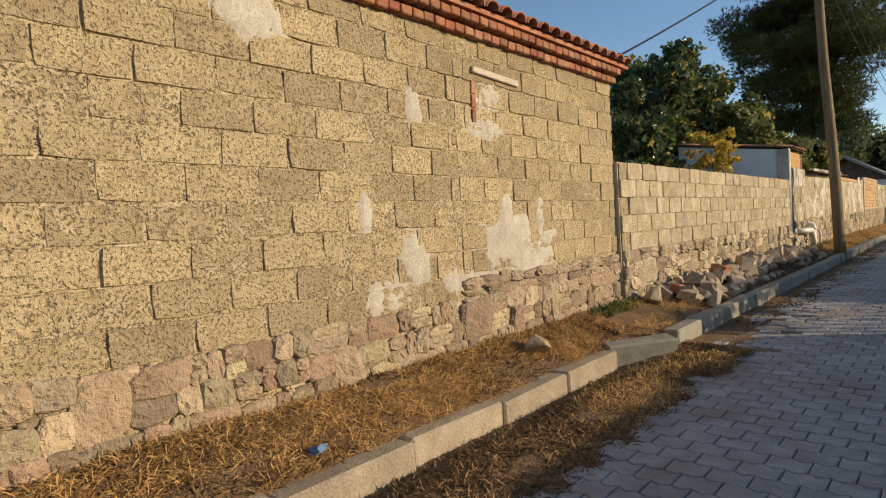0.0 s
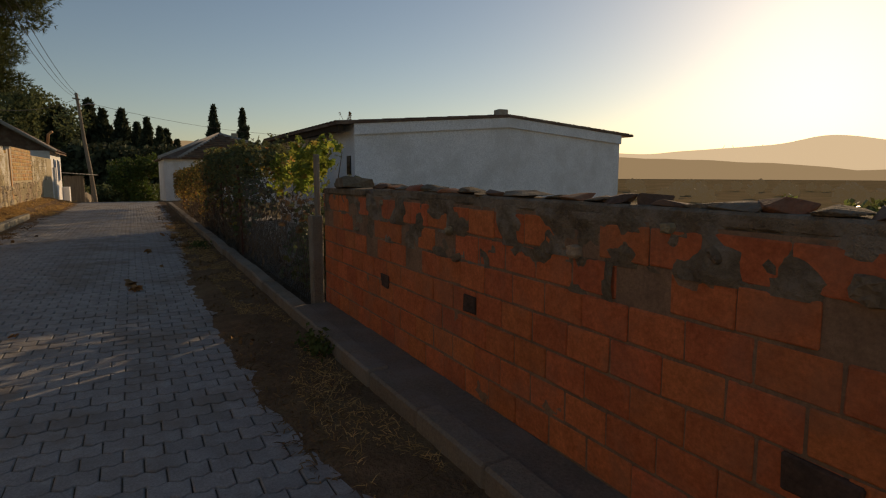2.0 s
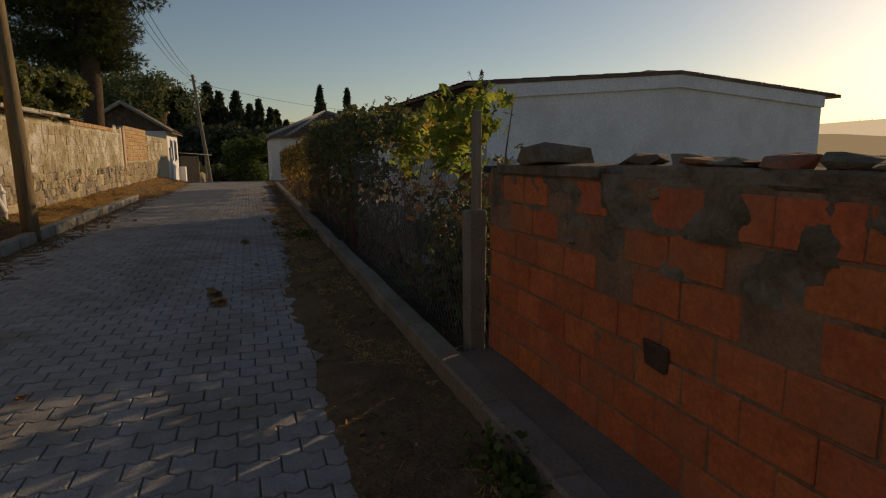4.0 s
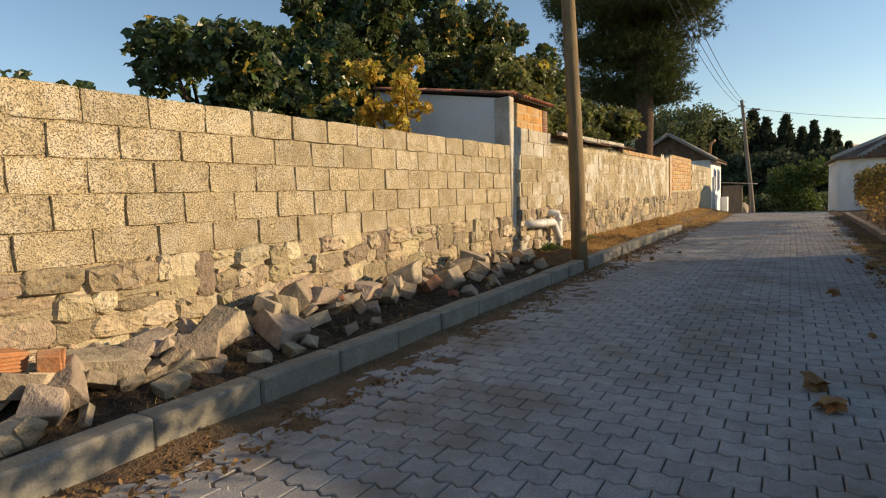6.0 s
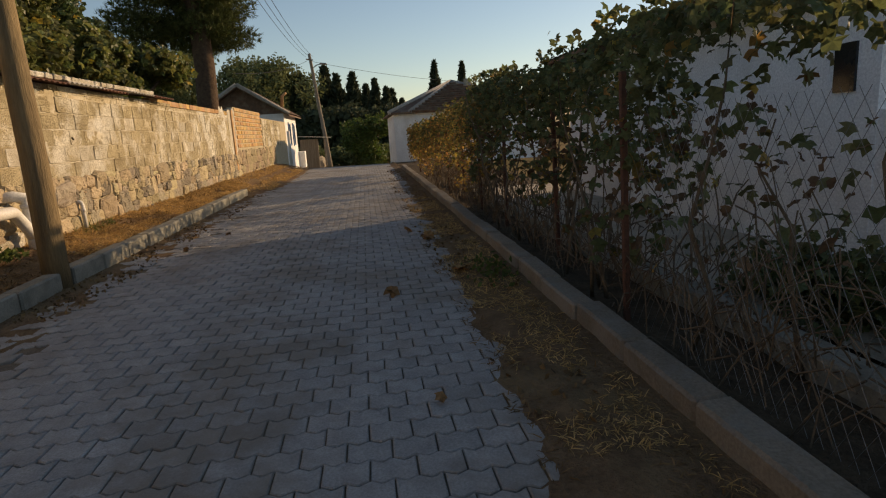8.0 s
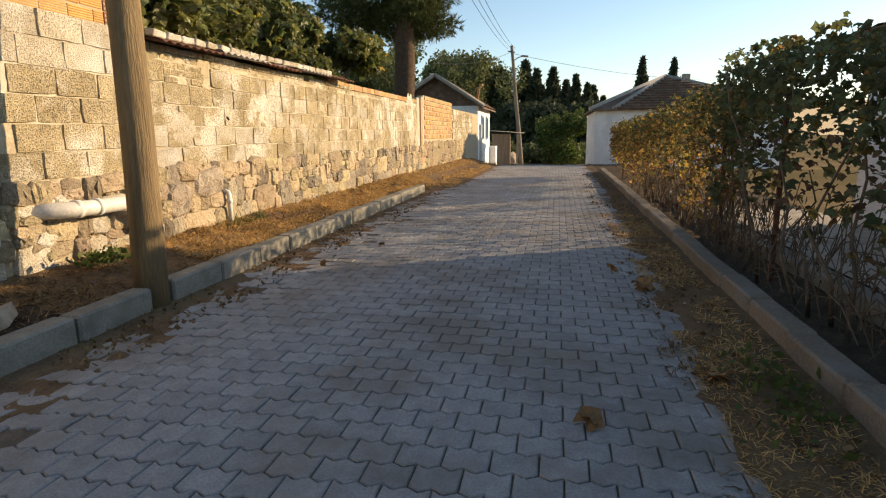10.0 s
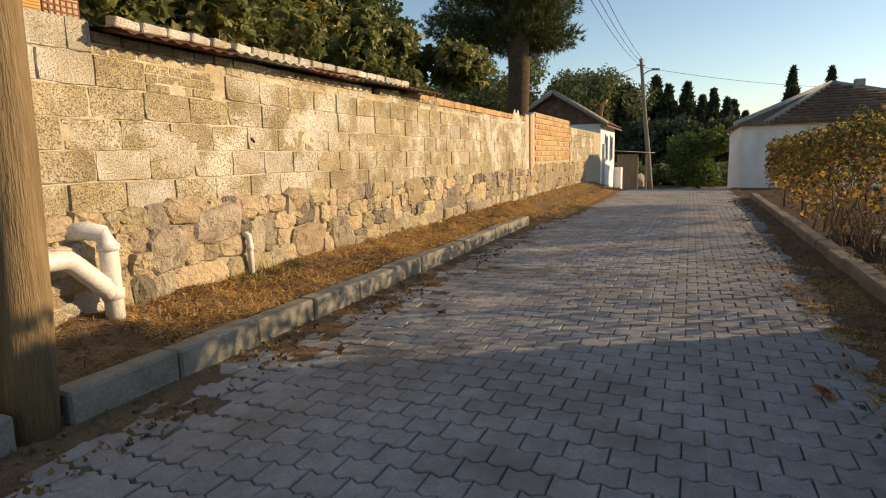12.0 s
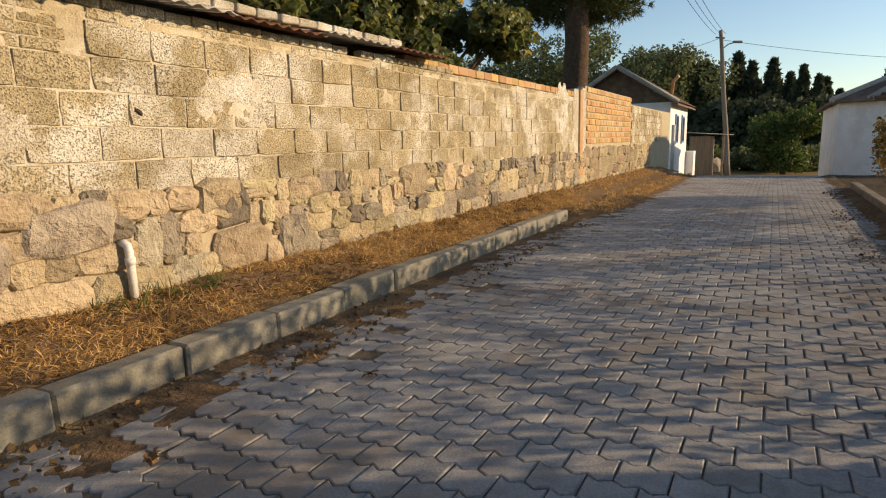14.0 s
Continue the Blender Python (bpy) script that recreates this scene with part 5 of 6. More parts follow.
# ---- trees ----
def tree(name, label, base, trunk_top, r0, clumps, n, size, seed, material, lobed=True, limbs=8, second=None, hollow=0.45, part_n=5):
    root = thing(name, None, base, label, "tree")
    base, top = Vector(base), Vector(trunk_top)
    r = random.Random(seed)
    wood = [tube([base, base.lerp(top, 0.35) + Vector((0.05, 0.04, 0)), base.lerp(top, 0.7), top], [r0, r0 * 0.85, r0 * 0.7, r0 * 0.5], 9)]
    part("trunk", mesh_of("trunk", *joined(*wood), M_BARK, True), root)
    for c in sorted(clumps, key=lambda q: -q[3])[:limbs]:
        e = Vector(c[:3]) + Vector((0, 0, c[5] * 0.2))
        s = base.lerp(top, r.uniform(0.55, 1.0))
        m = s.lerp(e, 0.5) + Vector((r.uniform(-0.1, 0.1), r.uniform(-0.1, 0.1), r.uniform(0.0, 0.25)))
        part("limb", mesh_of("limb", *tube([s, m, e], [r0 * 0.4, r0 * 0.25, r0 * 0.1], 6), M_BARK, True), root)
    P, d = clump_points(clumps, n, seed, hollow)
    v, f = leaves(P, size, seed, part_n) if lobed else small_leaves(P, size, seed)
    part("crown", mesh_of("crown", v, f, material), root)
    if second:
        frac, m2 = second
        P, d = clump_points(clumps, int(n * frac), seed + 1, 0.7)
        v, f = leaves(P, size, seed + 1, part_n) if lobed else small_leaves(P, size, seed + 1)
        part("yellow_leaves", mesh_of("yellow_leaves", v, f, m2), root, "yellowed leaves")
    return root


def random_clumps(n, cx, cy, cz, sx, sy, sz, r0, r1, seed):
    r = random.Random(seed)
    out = []
    for _ in range(n):
        q = r.uniform(r0, r1)
        out.append((cx + r.uniform(-sx, sx), cy + r.uniform(-sy, sy), cz + r.uniform(-sz, sz), q, q, q * r.uniform(0.7, 1.1)))
    return out


FIG = "dark green fig tree behind the garden wall"
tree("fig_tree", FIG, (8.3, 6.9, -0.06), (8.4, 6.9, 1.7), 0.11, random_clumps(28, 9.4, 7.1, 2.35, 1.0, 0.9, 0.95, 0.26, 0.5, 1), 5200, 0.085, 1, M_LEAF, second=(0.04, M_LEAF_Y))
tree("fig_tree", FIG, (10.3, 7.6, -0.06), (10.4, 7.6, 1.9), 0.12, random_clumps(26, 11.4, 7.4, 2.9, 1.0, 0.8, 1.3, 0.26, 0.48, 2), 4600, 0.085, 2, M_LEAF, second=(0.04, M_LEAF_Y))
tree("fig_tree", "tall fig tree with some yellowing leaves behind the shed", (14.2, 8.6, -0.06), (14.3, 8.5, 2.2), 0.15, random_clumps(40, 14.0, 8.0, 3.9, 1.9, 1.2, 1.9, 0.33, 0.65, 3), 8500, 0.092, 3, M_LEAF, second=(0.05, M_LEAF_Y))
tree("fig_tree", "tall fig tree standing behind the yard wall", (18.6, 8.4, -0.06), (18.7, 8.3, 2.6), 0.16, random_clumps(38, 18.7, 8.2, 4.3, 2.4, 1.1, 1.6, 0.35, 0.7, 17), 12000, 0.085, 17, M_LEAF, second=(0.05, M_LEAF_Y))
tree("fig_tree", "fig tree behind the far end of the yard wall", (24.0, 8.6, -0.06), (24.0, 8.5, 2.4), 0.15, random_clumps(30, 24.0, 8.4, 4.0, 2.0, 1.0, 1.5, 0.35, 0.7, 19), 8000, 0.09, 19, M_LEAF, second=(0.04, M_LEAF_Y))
# The next four figs take the leaf colour with sunlight painted in.
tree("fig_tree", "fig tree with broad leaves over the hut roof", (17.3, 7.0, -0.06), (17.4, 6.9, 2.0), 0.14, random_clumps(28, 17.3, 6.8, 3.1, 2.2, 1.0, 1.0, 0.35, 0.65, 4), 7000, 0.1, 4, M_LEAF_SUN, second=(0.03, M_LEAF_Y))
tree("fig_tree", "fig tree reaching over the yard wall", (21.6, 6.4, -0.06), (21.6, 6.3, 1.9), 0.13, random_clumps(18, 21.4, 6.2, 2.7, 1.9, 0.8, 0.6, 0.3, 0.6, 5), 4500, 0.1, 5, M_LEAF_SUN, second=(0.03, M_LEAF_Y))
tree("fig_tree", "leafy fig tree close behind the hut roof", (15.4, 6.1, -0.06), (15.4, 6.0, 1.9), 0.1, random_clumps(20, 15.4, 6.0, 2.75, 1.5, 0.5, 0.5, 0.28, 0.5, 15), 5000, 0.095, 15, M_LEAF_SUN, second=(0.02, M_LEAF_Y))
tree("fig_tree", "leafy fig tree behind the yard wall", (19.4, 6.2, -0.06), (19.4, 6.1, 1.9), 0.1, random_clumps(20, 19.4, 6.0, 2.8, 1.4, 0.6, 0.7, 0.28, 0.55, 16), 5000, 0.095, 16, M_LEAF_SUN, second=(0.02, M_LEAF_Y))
tree("yellow_shrub", "shrub with bright yellow autumn leaves over the wall", (10.0, 5.3, -0.06), (10.0, 5.2, 1.6), 0.05, random_clumps(26, 9.85, 5.4, 2.35, 0.5, 0.4, 0.52, 0.08, 0.2, 6), 620, 0.055, 6, M_LEAF_Y, limbs=8, hollow=0.15)
tree("grape_shrub", "low shrub tips showing over the garden wall", (6.0, 5.6, -0.06), (6.0, 5.5, 1.4), 0.03, random_clumps(6, 6.0, 5.5, 1.85, 0.5, 0.3, 0.1, 0.1, 0.18, 8), 160, 0.05, 8, M_LEAF, limbs=6)


def pine(base, height, crown_z, spread, seed, name, label, n):
    root = thing(name, None, base, label, "tree")
    bx, by, bz = base
    r = random.Random(seed)
    pts = [(bx + 0.1 * math.sin(i), by + 0.08 * math.cos(i * 1.4), bz + height * i / 8) for i in range(9)]
    part("trunk", mesh_of("trunk", *tube(pts, [0.48, 0.42, 0.39, 0.36, 0.3, 0.24, 0.18, 0.12, 0.05], 12), M_BARK, True), root)
    clumps = []
    for i in range(120):
        t = r.random()
        z = crown_z + (height - crown_z) * t
        rr = spread * (0.62 + 1.4 * t - 1.55 * t * t) * r.uniform(0.25, 1.0)
        g = r.uniform(0, 2 * math.pi)
        q = r.uniform(0.75, 1.3)
        c = (bx + rr * math.cos(g), by + 0.5 + rr * math.sin(g), z, q * 1.25, q * 1.25, q * 0.6)
        clumps.append(c)
        if i % 5 == 0:
            s = Vector((bx, by, bz + min(z - 0.8, height * 0.9)))
            part("limb", mesh_of("limb", *tube([s, s.lerp(Vector(c[:3]), 0.5) + Vector((0, 0, 0.3)), c[:3]], [0.13, 0.09, 0.03], 6), M_BARK, True), root)
    P, d = clump_points(clumps, n, seed, 0.35)
    d[:, 2] += 0.5
    part("crown", mesh_of("crown", *tufts(P, 0.21, seed, 8, d), M_PINE), root)


pine((31.0, 6.6, -0.1), 17.0, 5.2, 3.4, 4, "pine_tree", "big spreading pine with a thick brown trunk", 58000)


def cypress(x, y, z, h, w, seed):
    root = thing("cypress_tree", None, (x, y, z), "slender dark cypress tree in the distant row", "tree", "row of cypresses")
    r = np.random.RandomState(seed)
    n = 3000
    t = r.uniform(0.02, 1, n) ** 0.8
    g = r.uniform(0, 2 * math.pi, n)
    prof = w * np.clip(np.minimum(t * 6, 1.0) * (1 - t) ** 0.8 * (1.15 - 0.2 * t) + 0.015, 0, 1.1) * (1 + 0.3 * np.sin(t * 31 + seed + np.round(g * 1.3)) + 0.2 * np.sin(t * 67 + 2 * seed + g))
    rad = prof * r.uniform(0.5, 1.08, n)
    P = np.stack([x + rad * np.cos(g), y + rad * np.sin(g), z + h * t], axis=1)
    part("trunk", mesh_of("trunk", *tube([(x, y, z), (x, y, z + h * 0.8)], [w * 0.16, w * 0.06], 6), M_BARK), root)
    part("crown", mesh_of("crown", *small_leaves(P, w * 0.22, seed, 2.4, 1.6), M_CYPRESS), root)


for i, (y, h, w) in enumerate(((9.0, 11.5, 1.5), (6.1, 14.0, 1.3), (4.2, 12.4, 1.2), (1.6, 12.4, 1.15), (-0.4, 10.4, 0.9), (-1.8, 11.0, 0.9), (-3.4, 9.6, 0.85), (-4.8, 10.0, 1.0), (-6.3, 8.2, 0.9), (11.5, 10.0, 1.4), (13.5, 11.0, 1.4), (-8.6, 7.6, 0.8))):
    cypress(98 + (i * 37) % 13, y, -1.6, h, w * 2.15, 20 + i)
cypress(120, -13.6, -1.6, 15.4, 2.2, 41)
cypress(121, -19.0, -1.6, 15.2, 2.1, 42)
cypress(118, -10.5, -1.6, 9.0, 0.9, 43)

# woods on the hill behind, and the bushes at the end of the lane
def wood_mass(name, label, clumps, n, size, seed, material):
    P, d = clump_points(clumps, n, seed, 0.6)
    thing(name, mesh_of(name, *small_leaves(P, size, seed, 1.5), material), label=label, category="trees", kind="stuff")


hill = []
hr = random.Random(5)
for i in range(460):
    u = hr.random()
    y = 7 + 75 * u
    x = 112 + hr.uniform(-22, 22)
    z = -0.5 + (9.5 + 5.5 * min(1, max(0, (y - 7) / 14))) * hr.uniform(0.2, 1.0)
    q = hr.uniform(1.1, 2.3)
    hill.append((x, y, z, q, q, q * 1.15))
wood_mass("hill_woods", "dark pine woods covering the hill behind the houses", hill, 120000, 0.3, 5, M_WOODS)
bush = random_clumps(26, 62, 1.5, 0.6, 3.0, 3.2, 1.3, 0.8, 1.5, 9) + random_clumps(10, 66, -1.0, 1.6, 2.0, 2.0, 1.6, 0.9, 1.5, 10)
tree("mulberry_tree", "round green tree at the lower end of the lane", (58, 0.2, -1.6), (58, 0.3, 0.6), 0.2, random_clumps(26, 58, 0.2, 0.7, 1.3, 1.8, 1.7, 0.6, 1.0, 11), 8000, 0.13, 12, mat("mulberry_leaf", (0.1, 0.14, 0.03), (0.06, 0.09, 0.02), 1, 0.6, 0.0, 20, 0.4, 0.3, island=True, hue=0.03, translucent=0.35), lobed=False)
wood_mass("scrub", "low tangled scrub at the end of the lane", random_clumps(40, 62, 4.0, -0.9, 3.0, 6.0, 0.5, 0.7, 1.2, 14), 9000, 0.22, 15, M_WOODS)
wood_mass("dark_thicket", "dark thicket under the cypresses", random_clumps(70, 84, -0.5, 1.2, 5, 8, 2.2, 1.2, 2.6, 16), 18000, 0.5, 17, M_CYPRESS)

# ---- houses at the end of the lane ----
lh = thing("cottage", None, (38, 6.3, -0.3), "small white cottage with a low gabled tile roof", "house")
LX, LY0, LY1 = 36.0, 4.35, 8.3
part("wall", mesh_of("wall", *joined(box(LX, LX + 0.3, LY0, LY1, -0.5, 2.45), box(LX + 0.3, 41, LY0, LY0 + 0.3, -0.6, 2.45), box(LX + 0.3, 41, LY1 - 0.3, LY1, -0.6, 2.45), box(40.7, 41, LY0 + 0.3, LY1 - 0.3, -0.6, 2.45)), M_WHITE), lh)
part("gable", mesh_of("gable", [(LX + 0.02, LY0, 2.45), (LX + 0.02, LY1, 2.45), (LX + 0.02, (LY0 + LY1) / 2, 3.72), (LX + 0.25, LY0, 2.45), (LX + 0.25, LY1, 2.45), (LX + 0.25, (LY0 + LY1) / 2, 3.72)], [(0, 2, 1), (3, 4, 5), (0, 3, 5, 2), (1, 2, 5, 4), (0, 1, 4, 3)], M_OLDTILE), lh, "gable of old dark bricks")


def tiled_slope(parent, x0, x1, ye, ze, yr, zr, material, step=0.24, name="roof", bump=0.07):
    """A roof slope with its eaves along x, of many half-round tile rows."""
    V, F = [], []
    n = int(abs(x1 - x0) / step)
    run, rise = yr - ye, zr - ze
    for i in range(n):
        xa = x0 + (x1 - x0) * (i + 0.5) / n
        for j in range(8):
            t0, t1 = j / 8, (j + 1.06) / 8
            o = len(V)
            for t, lift in ((t0, 0.03), (t1, 0.0)):
                for k in range(5):
                    g = math.pi * k / 4
                    V.append((xa + 0.12 * math.cos(g), ye + run * t, ze + rise * t + lift * bump / 0.07 + bump * math.sin(g)))
            F += [(o + k, o + k + 1, o + 6 + k, o + 5 + k) for k in range(4)]
    v2, f2 = [(x0, ye, ze - 0.05), (x1, ye, ze - 0.05), (x1, yr, zr - 0.05), (x0, yr, zr - 0.05), (x0, ye, ze), (x1, ye, ze), (x1, yr, zr), (x0, yr, zr)], [(0, 1, 2, 3), (4, 7, 6, 5), (0, 4, 5, 1), (1, 5, 6, 2), (2, 6, 7, 3), (3, 7, 4, 0)]
    part(name, mesh_of(name, *joined((V, F), (v2, f2)), material), parent)


mid = (LY0 + LY1) / 2
tiled_slope(lh, LX - 0.3, 41.3, LY0 - 0.3, 2.36, mid, 3.78, M_OLDTILE)
tiled_slope(lh, LX - 0.3, 41.3, LY1 + 0.3, 2.36, mid, 3.78, M_OLDTILE)
for s in (-1, 1):
    part("verge_tiles", mesh_of("verge_tiles", *tube([(LX - 0.28, mid + s * (LY1 - LY0 + 0.6) / 2, 2.43), (LX - 0.28, mid, 3.86)], 0.09, 8), M_ETERNIT, True), lh, "pale row of edge tiles")
part("chimney_pipe", mesh_of("chimney_pipe", *tube([(37.5, 4.6, 2.5), (37.5, 4.5, 3.35), (37.4, 4.3, 3.5)], 0.07, 8), M_CLAY2, True), lh, "bent stove pipe")
for wx in (37.4, 39.2):
    pane = part("window", mesh_of("window", *box(wx, wx + 0.7, LY0 - 0.02, LY0 + 0.02, 0.9, 2.0), M_GLASS), lh, "dark narrow window")
    for a, b, c, d in ((wx, wx + 0.06, 0.9, 2.0), (wx + 0.64, wx + 0.7, 0.9, 2.0), (wx + 0.06, wx + 0.64, 1.94, 2.0), (wx + 0.06, wx + 0.64, 0.9, 0.96), (wx + 0.32, wx + 0.38, 0.96, 1.94)):
        part("window_frame", mesh_of("window_frame", *box(a, b, LY0 - 0.045, LY0 - 0.021, c, d), M_BLUE), pane, "blue painted frame")
    part("shutter", mesh_of("shutter", *box(wx - 0.12, wx, LY0 - 0.05, LY0 - 0.01, 0.85, 2.05), M_BLUE), lh, "blue painted shutter")
part("downpipe", mesh_of("downpipe", *tube([(35.9, 4.2, -0.3), (35.9, 4.2, 1.6)], 0.07, 8), M_PVC, True), lh, "white downpipe")
part("plinth", mesh_of("plinth", *box(40.9, 41.6, 4.0, 4.6, -0.6, 0.5), M_WHITE), lh)
shack = thing("shack", None, (44, 3.6, -0.7), "grey lean-to shack with a corrugated roof", "shed")
part("wall", mesh_of("wall", *joined(box(43.6, 43.7, 3.4, 4.5, -0.9, 1.15), box(43.7, 46, 4.4, 4.5, -0.9, 1.15)), M_POST), shack)
for y in (2.95, 3.4):
    part("post", mesh_of("post", *box(43.5, 43.6, y, y + 0.1, -0.9, 1.15), M_POST), shack)
sheet(43.2, 46.2, 2.7, 4.7, 1.2, 0.15, M_ETERNIT, shack)
thing("stone_heap", mesh_of("stone_heap", *rock(55, 0.6, 0.5, 0.6), M_RUBBLE), (48.5, 3.6, -0.6), "grey concrete lump at the pole's foot", "stone")

rh = thing("white_house", None, (38, -4.2, -0.2), "white house with a hipped tile roof", "house")
RX, RY = 34.4, -1.3
poly = [(RX, -8.2), (RX, RY - 0.55), (RX + 0.25, RY), (RX + 0.5, RY + 0.42), (42, RY + 0.42), (42, -8.2)]
V = [(x, y, -0.7) for x, y in poly] + [(x, y, 2.15) for x, y in poly]
k = len(poly)
part("wall", mesh_of("wall", V, [(i, (i + 1) % k, k + (i + 1) % k, k + i) for i in range(k)] + [tuple(range(k))[::-1]], M_WHITE), rh)
e = [(RX - 0.25, -8.5, 2.15), (RX - 0.25, RY - 0.3, 2.15), (RX + 0.3, RY + 0.65, 2.15), (42.3, RY + 0.65, 2.15), (42.3, -8.5, 2.15)]
ra, rb = (RX + 2.6, -4.0, 3.62), (39.7, -4.0, 3.62)
part("roof", mesh_of("roof", e + [ra, rb] + [(x, y, z - 0.08) for x, y, z in e], [(0, 5, 1), (1, 5, 2), (2, 5, 6, 3), (3, 6, 4), (4, 6, 5, 0), (7, 8, 9, 10, 11), (0, 1, 8, 7), (1, 2, 9, 8), (2, 3, 10, 9), (3, 4, 11, 10), (4, 0, 7, 11)], M_OLDTILE), rh)
V, F = [], []
for j in range(13):
    t = j / 13
    a = Vector(e[0]).lerp(Vector(ra), t) + Vector((-0.01, 0, 0.02))
    b = Vector(e[1]).lerp(Vector(ra), t) + Vector((-0.01, 0, 0.02))
    tv, tf = tube([a, b], 0.05, 6)
    part("lath", mesh_of("lath", tv, tf, M_OLDTILE, True), rh)
for a, b in ((e[1], ra), (e[0], ra), (ra, rb), (e[2], ra)):
    part("hip_tiles", mesh_of("hip_tiles", *tube([a, b], 0.11, 8), M_ETERNIT, True), rh, "whitish mortared hip tiles")
part("chimney", mesh_of("chimney", *moved(soft_box(0.32, 0.32, 0.8, 0.02, 0.01, 3), pose(36.6, -4.8, 3.28)), M_RENDER), rh)
# Dark plug on the wall; its colour is the shade of the vent.
part("vent_hole", mesh_of("vent_hole", *tube([(RX - 0.02, -1.9, 1.55), (RX + 0.05, -1.9, 1.55)], 0.06, 10), M_DARKWOOD_HOLE), rh)

# ---- the long white building on the right ----
wbld = thing("white_building", None, (14, -6, 0), "long low white building with a shallow gabled roof", "building")
GX, GY0, GY1, GE, GP, GEND = 9.95, -2.92, -9.35, 2.22, 2.5, 16.2
V = [(GX, GY0, -0.3), (GX, GY1, -0.6), (GX, GY1, GE), (GX, -6.25, GP), (GX, GY0, GE)] + [(GEND, GY0, -0.3), (GEND, GY1, -0.6), (GEND, GY1, GE), (GEND, -6.25, GP), (GEND, GY0, GE)]
part("wall", mesh_of("wall", V, [(0, 4, 3, 2, 1), (5, 6, 7, 8, 9), (0, 5, 9, 4), (1, 2, 7, 6), (0, 1, 6, 5)], M_WHITE), wbld)
part("cornice", mesh_of("cornice", [(GX - 0.06, GY0 + 0.02, GE - 0.2), (GX - 0.06, -6.25, GP - 0.22), (GX - 0.06, GY1, GE - 0.2), (GX - 0.06, GY1, GE), (GX - 0.06, -6.25, GP), (GX - 0.06, GY0 + 0.02, GE)] + [(GX + 0.02, GY0 + 0.02, GE - 0.2), (GX + 0.02, -6.25, GP - 0.22), (GX + 0.02, GY1, GE - 0.2), (GX + 0.02, GY1, GE), (GX + 0.02, -6.25, GP), (GX + 0.02, GY0 + 0.02, GE)],
     [(0, 5, 4, 1), (1, 4, 3, 2), (0, 1, 7, 6), (1, 2, 8, 7), (5, 11, 10, 4), (4, 10, 9, 3), (0, 6, 11, 5)], M_WHITE), wbld, "raised plaster band under the roof")
tiled_slope(wbld, GX - 0.08, GEND + 0.3, GY0 + 0.35, GE + 0.02, -6.25, GP + 0.03, M_OLDTILE, bump=0.02)
tiled_slope(wbld, GX - 0.08, GEND + 0.3, GY1 - 0.35, GE + 0.02, -6.25, GP + 0.03, M_OLDTILE, bump=0.02)
part("eaves_board", mesh_of("eaves_board", *box(GX, GEND + 0.2, GY0 + 0.2, GY0 + 0.3, GE - 0.14, GE), M_DARKWOOD_HOLE), wbld, "dark timber eaves board")
part("chimney", mesh_of("chimney", *moved(soft_box(0.3, 0.3, 0.9, 0.02, 0.01, 6), pose(14.2, -8.85, 2.72)), M_RENDER), wbld, "short square chimney")
part("window", mesh_of("window", *box(10.15, 10.35, GY0 - 0.02, GY0 + 0.02, 1.3, 1.65), M_GLASS), wbld, "small dark window")
thing("wall_annex", mesh_of("wall_annex", *box(8.95, 9.95, -3.1, -2.93, -0.2, 1.16), M_WHITE), label="low whitewashed wall beside the building", category="wall", kind="structure")
yw = thing("wall_yard_return", mesh_of("wall_yard_return", *box(8.06, 8.26, -2.4, -1.87, -0.2, 1.03), M_EAVES), label="low pier of weathered brown bricks", category="wall", kind="structure")
part("coping", mesh_of("coping", *box(8.02, 8.3, -2.45, -1.82, 1.03, 1.1), M_DARKWOOD_HOLE), yw, "dark timber coping")

# weeds rooted on the roof's corner
rw = thing("roof_weed", None, (10.15, -2.85, 2.24), "thin dry weeds growing on the roof edge", "weed")
wr = random.Random(8)
tips = []
for i in range(7):
    x = 9.95 + wr.uniform(0, 0.5)
    q = (x + wr.uniform(-0.12, 0.12), -2.85 + wr.uniform(-0.1, 0.1), 2.34 + wr.uniform(0, 0.13))
    part("stem", mesh_of("stem", *tube([(x, -2.85, 2.2), ((x + q[0]) / 2, -2.85, 2.28), q], 0.004, 4), M_TWIG), rw)
    tips += [(q[0] + wr.gauss(0, 0.03), q[1], q[2] - abs(wr.gauss(0, 0.05))) for _ in range(9)]
part("leaves", mesh_of("leaves", *small_leaves(tips, 0.022, 8), M_STRAW2), rw)

# ---- vine fence ----
fence = thing("fence", None, (13, -0.82, 0.0), "wire mesh fence on rusty posts overgrown with vines", "fence")
post = thing("gate_post", None, (5.03, -0.8, 0.0), "old grey wooden post spliced with a thinner plank", "post")
part("stub", mesh_of("stub", *moved(soft_box(0.1, 0.11, 1.05, 0.012, 0.01, 6), pose(5.0, -0.8, 0.4, 0, 1, 3)), M_KERB_DUST), post, "cracked concrete stub")
part("plank", mesh_of("plank", *moved(soft_box(0.07, 0.035, 0.75, 0.006, 0.006, 8), pose(5.08, -0.84, 1.12, 0, 1, 12)), M_POST), post, "thin upright plank")
FX = [9.35, 11.2, 13.1, 14.7, 16.15, 18.0, 20.0, 22.0, 24.0]
for x in FX:
    part("fence_post", mesh_of("fence_post", *moved(soft_box(0.035, 0.035, 1.5, 0.005, 0.0, int(x)), pose(x, -0.8 if x < 10 else -1.0, 0.7, R.uniform(-2, 2), R.uniform(-1.5, 1.5))), M_RUST), fence)
# chain-link: two families of slanting wires
V, F = [], []
cell = 0.075
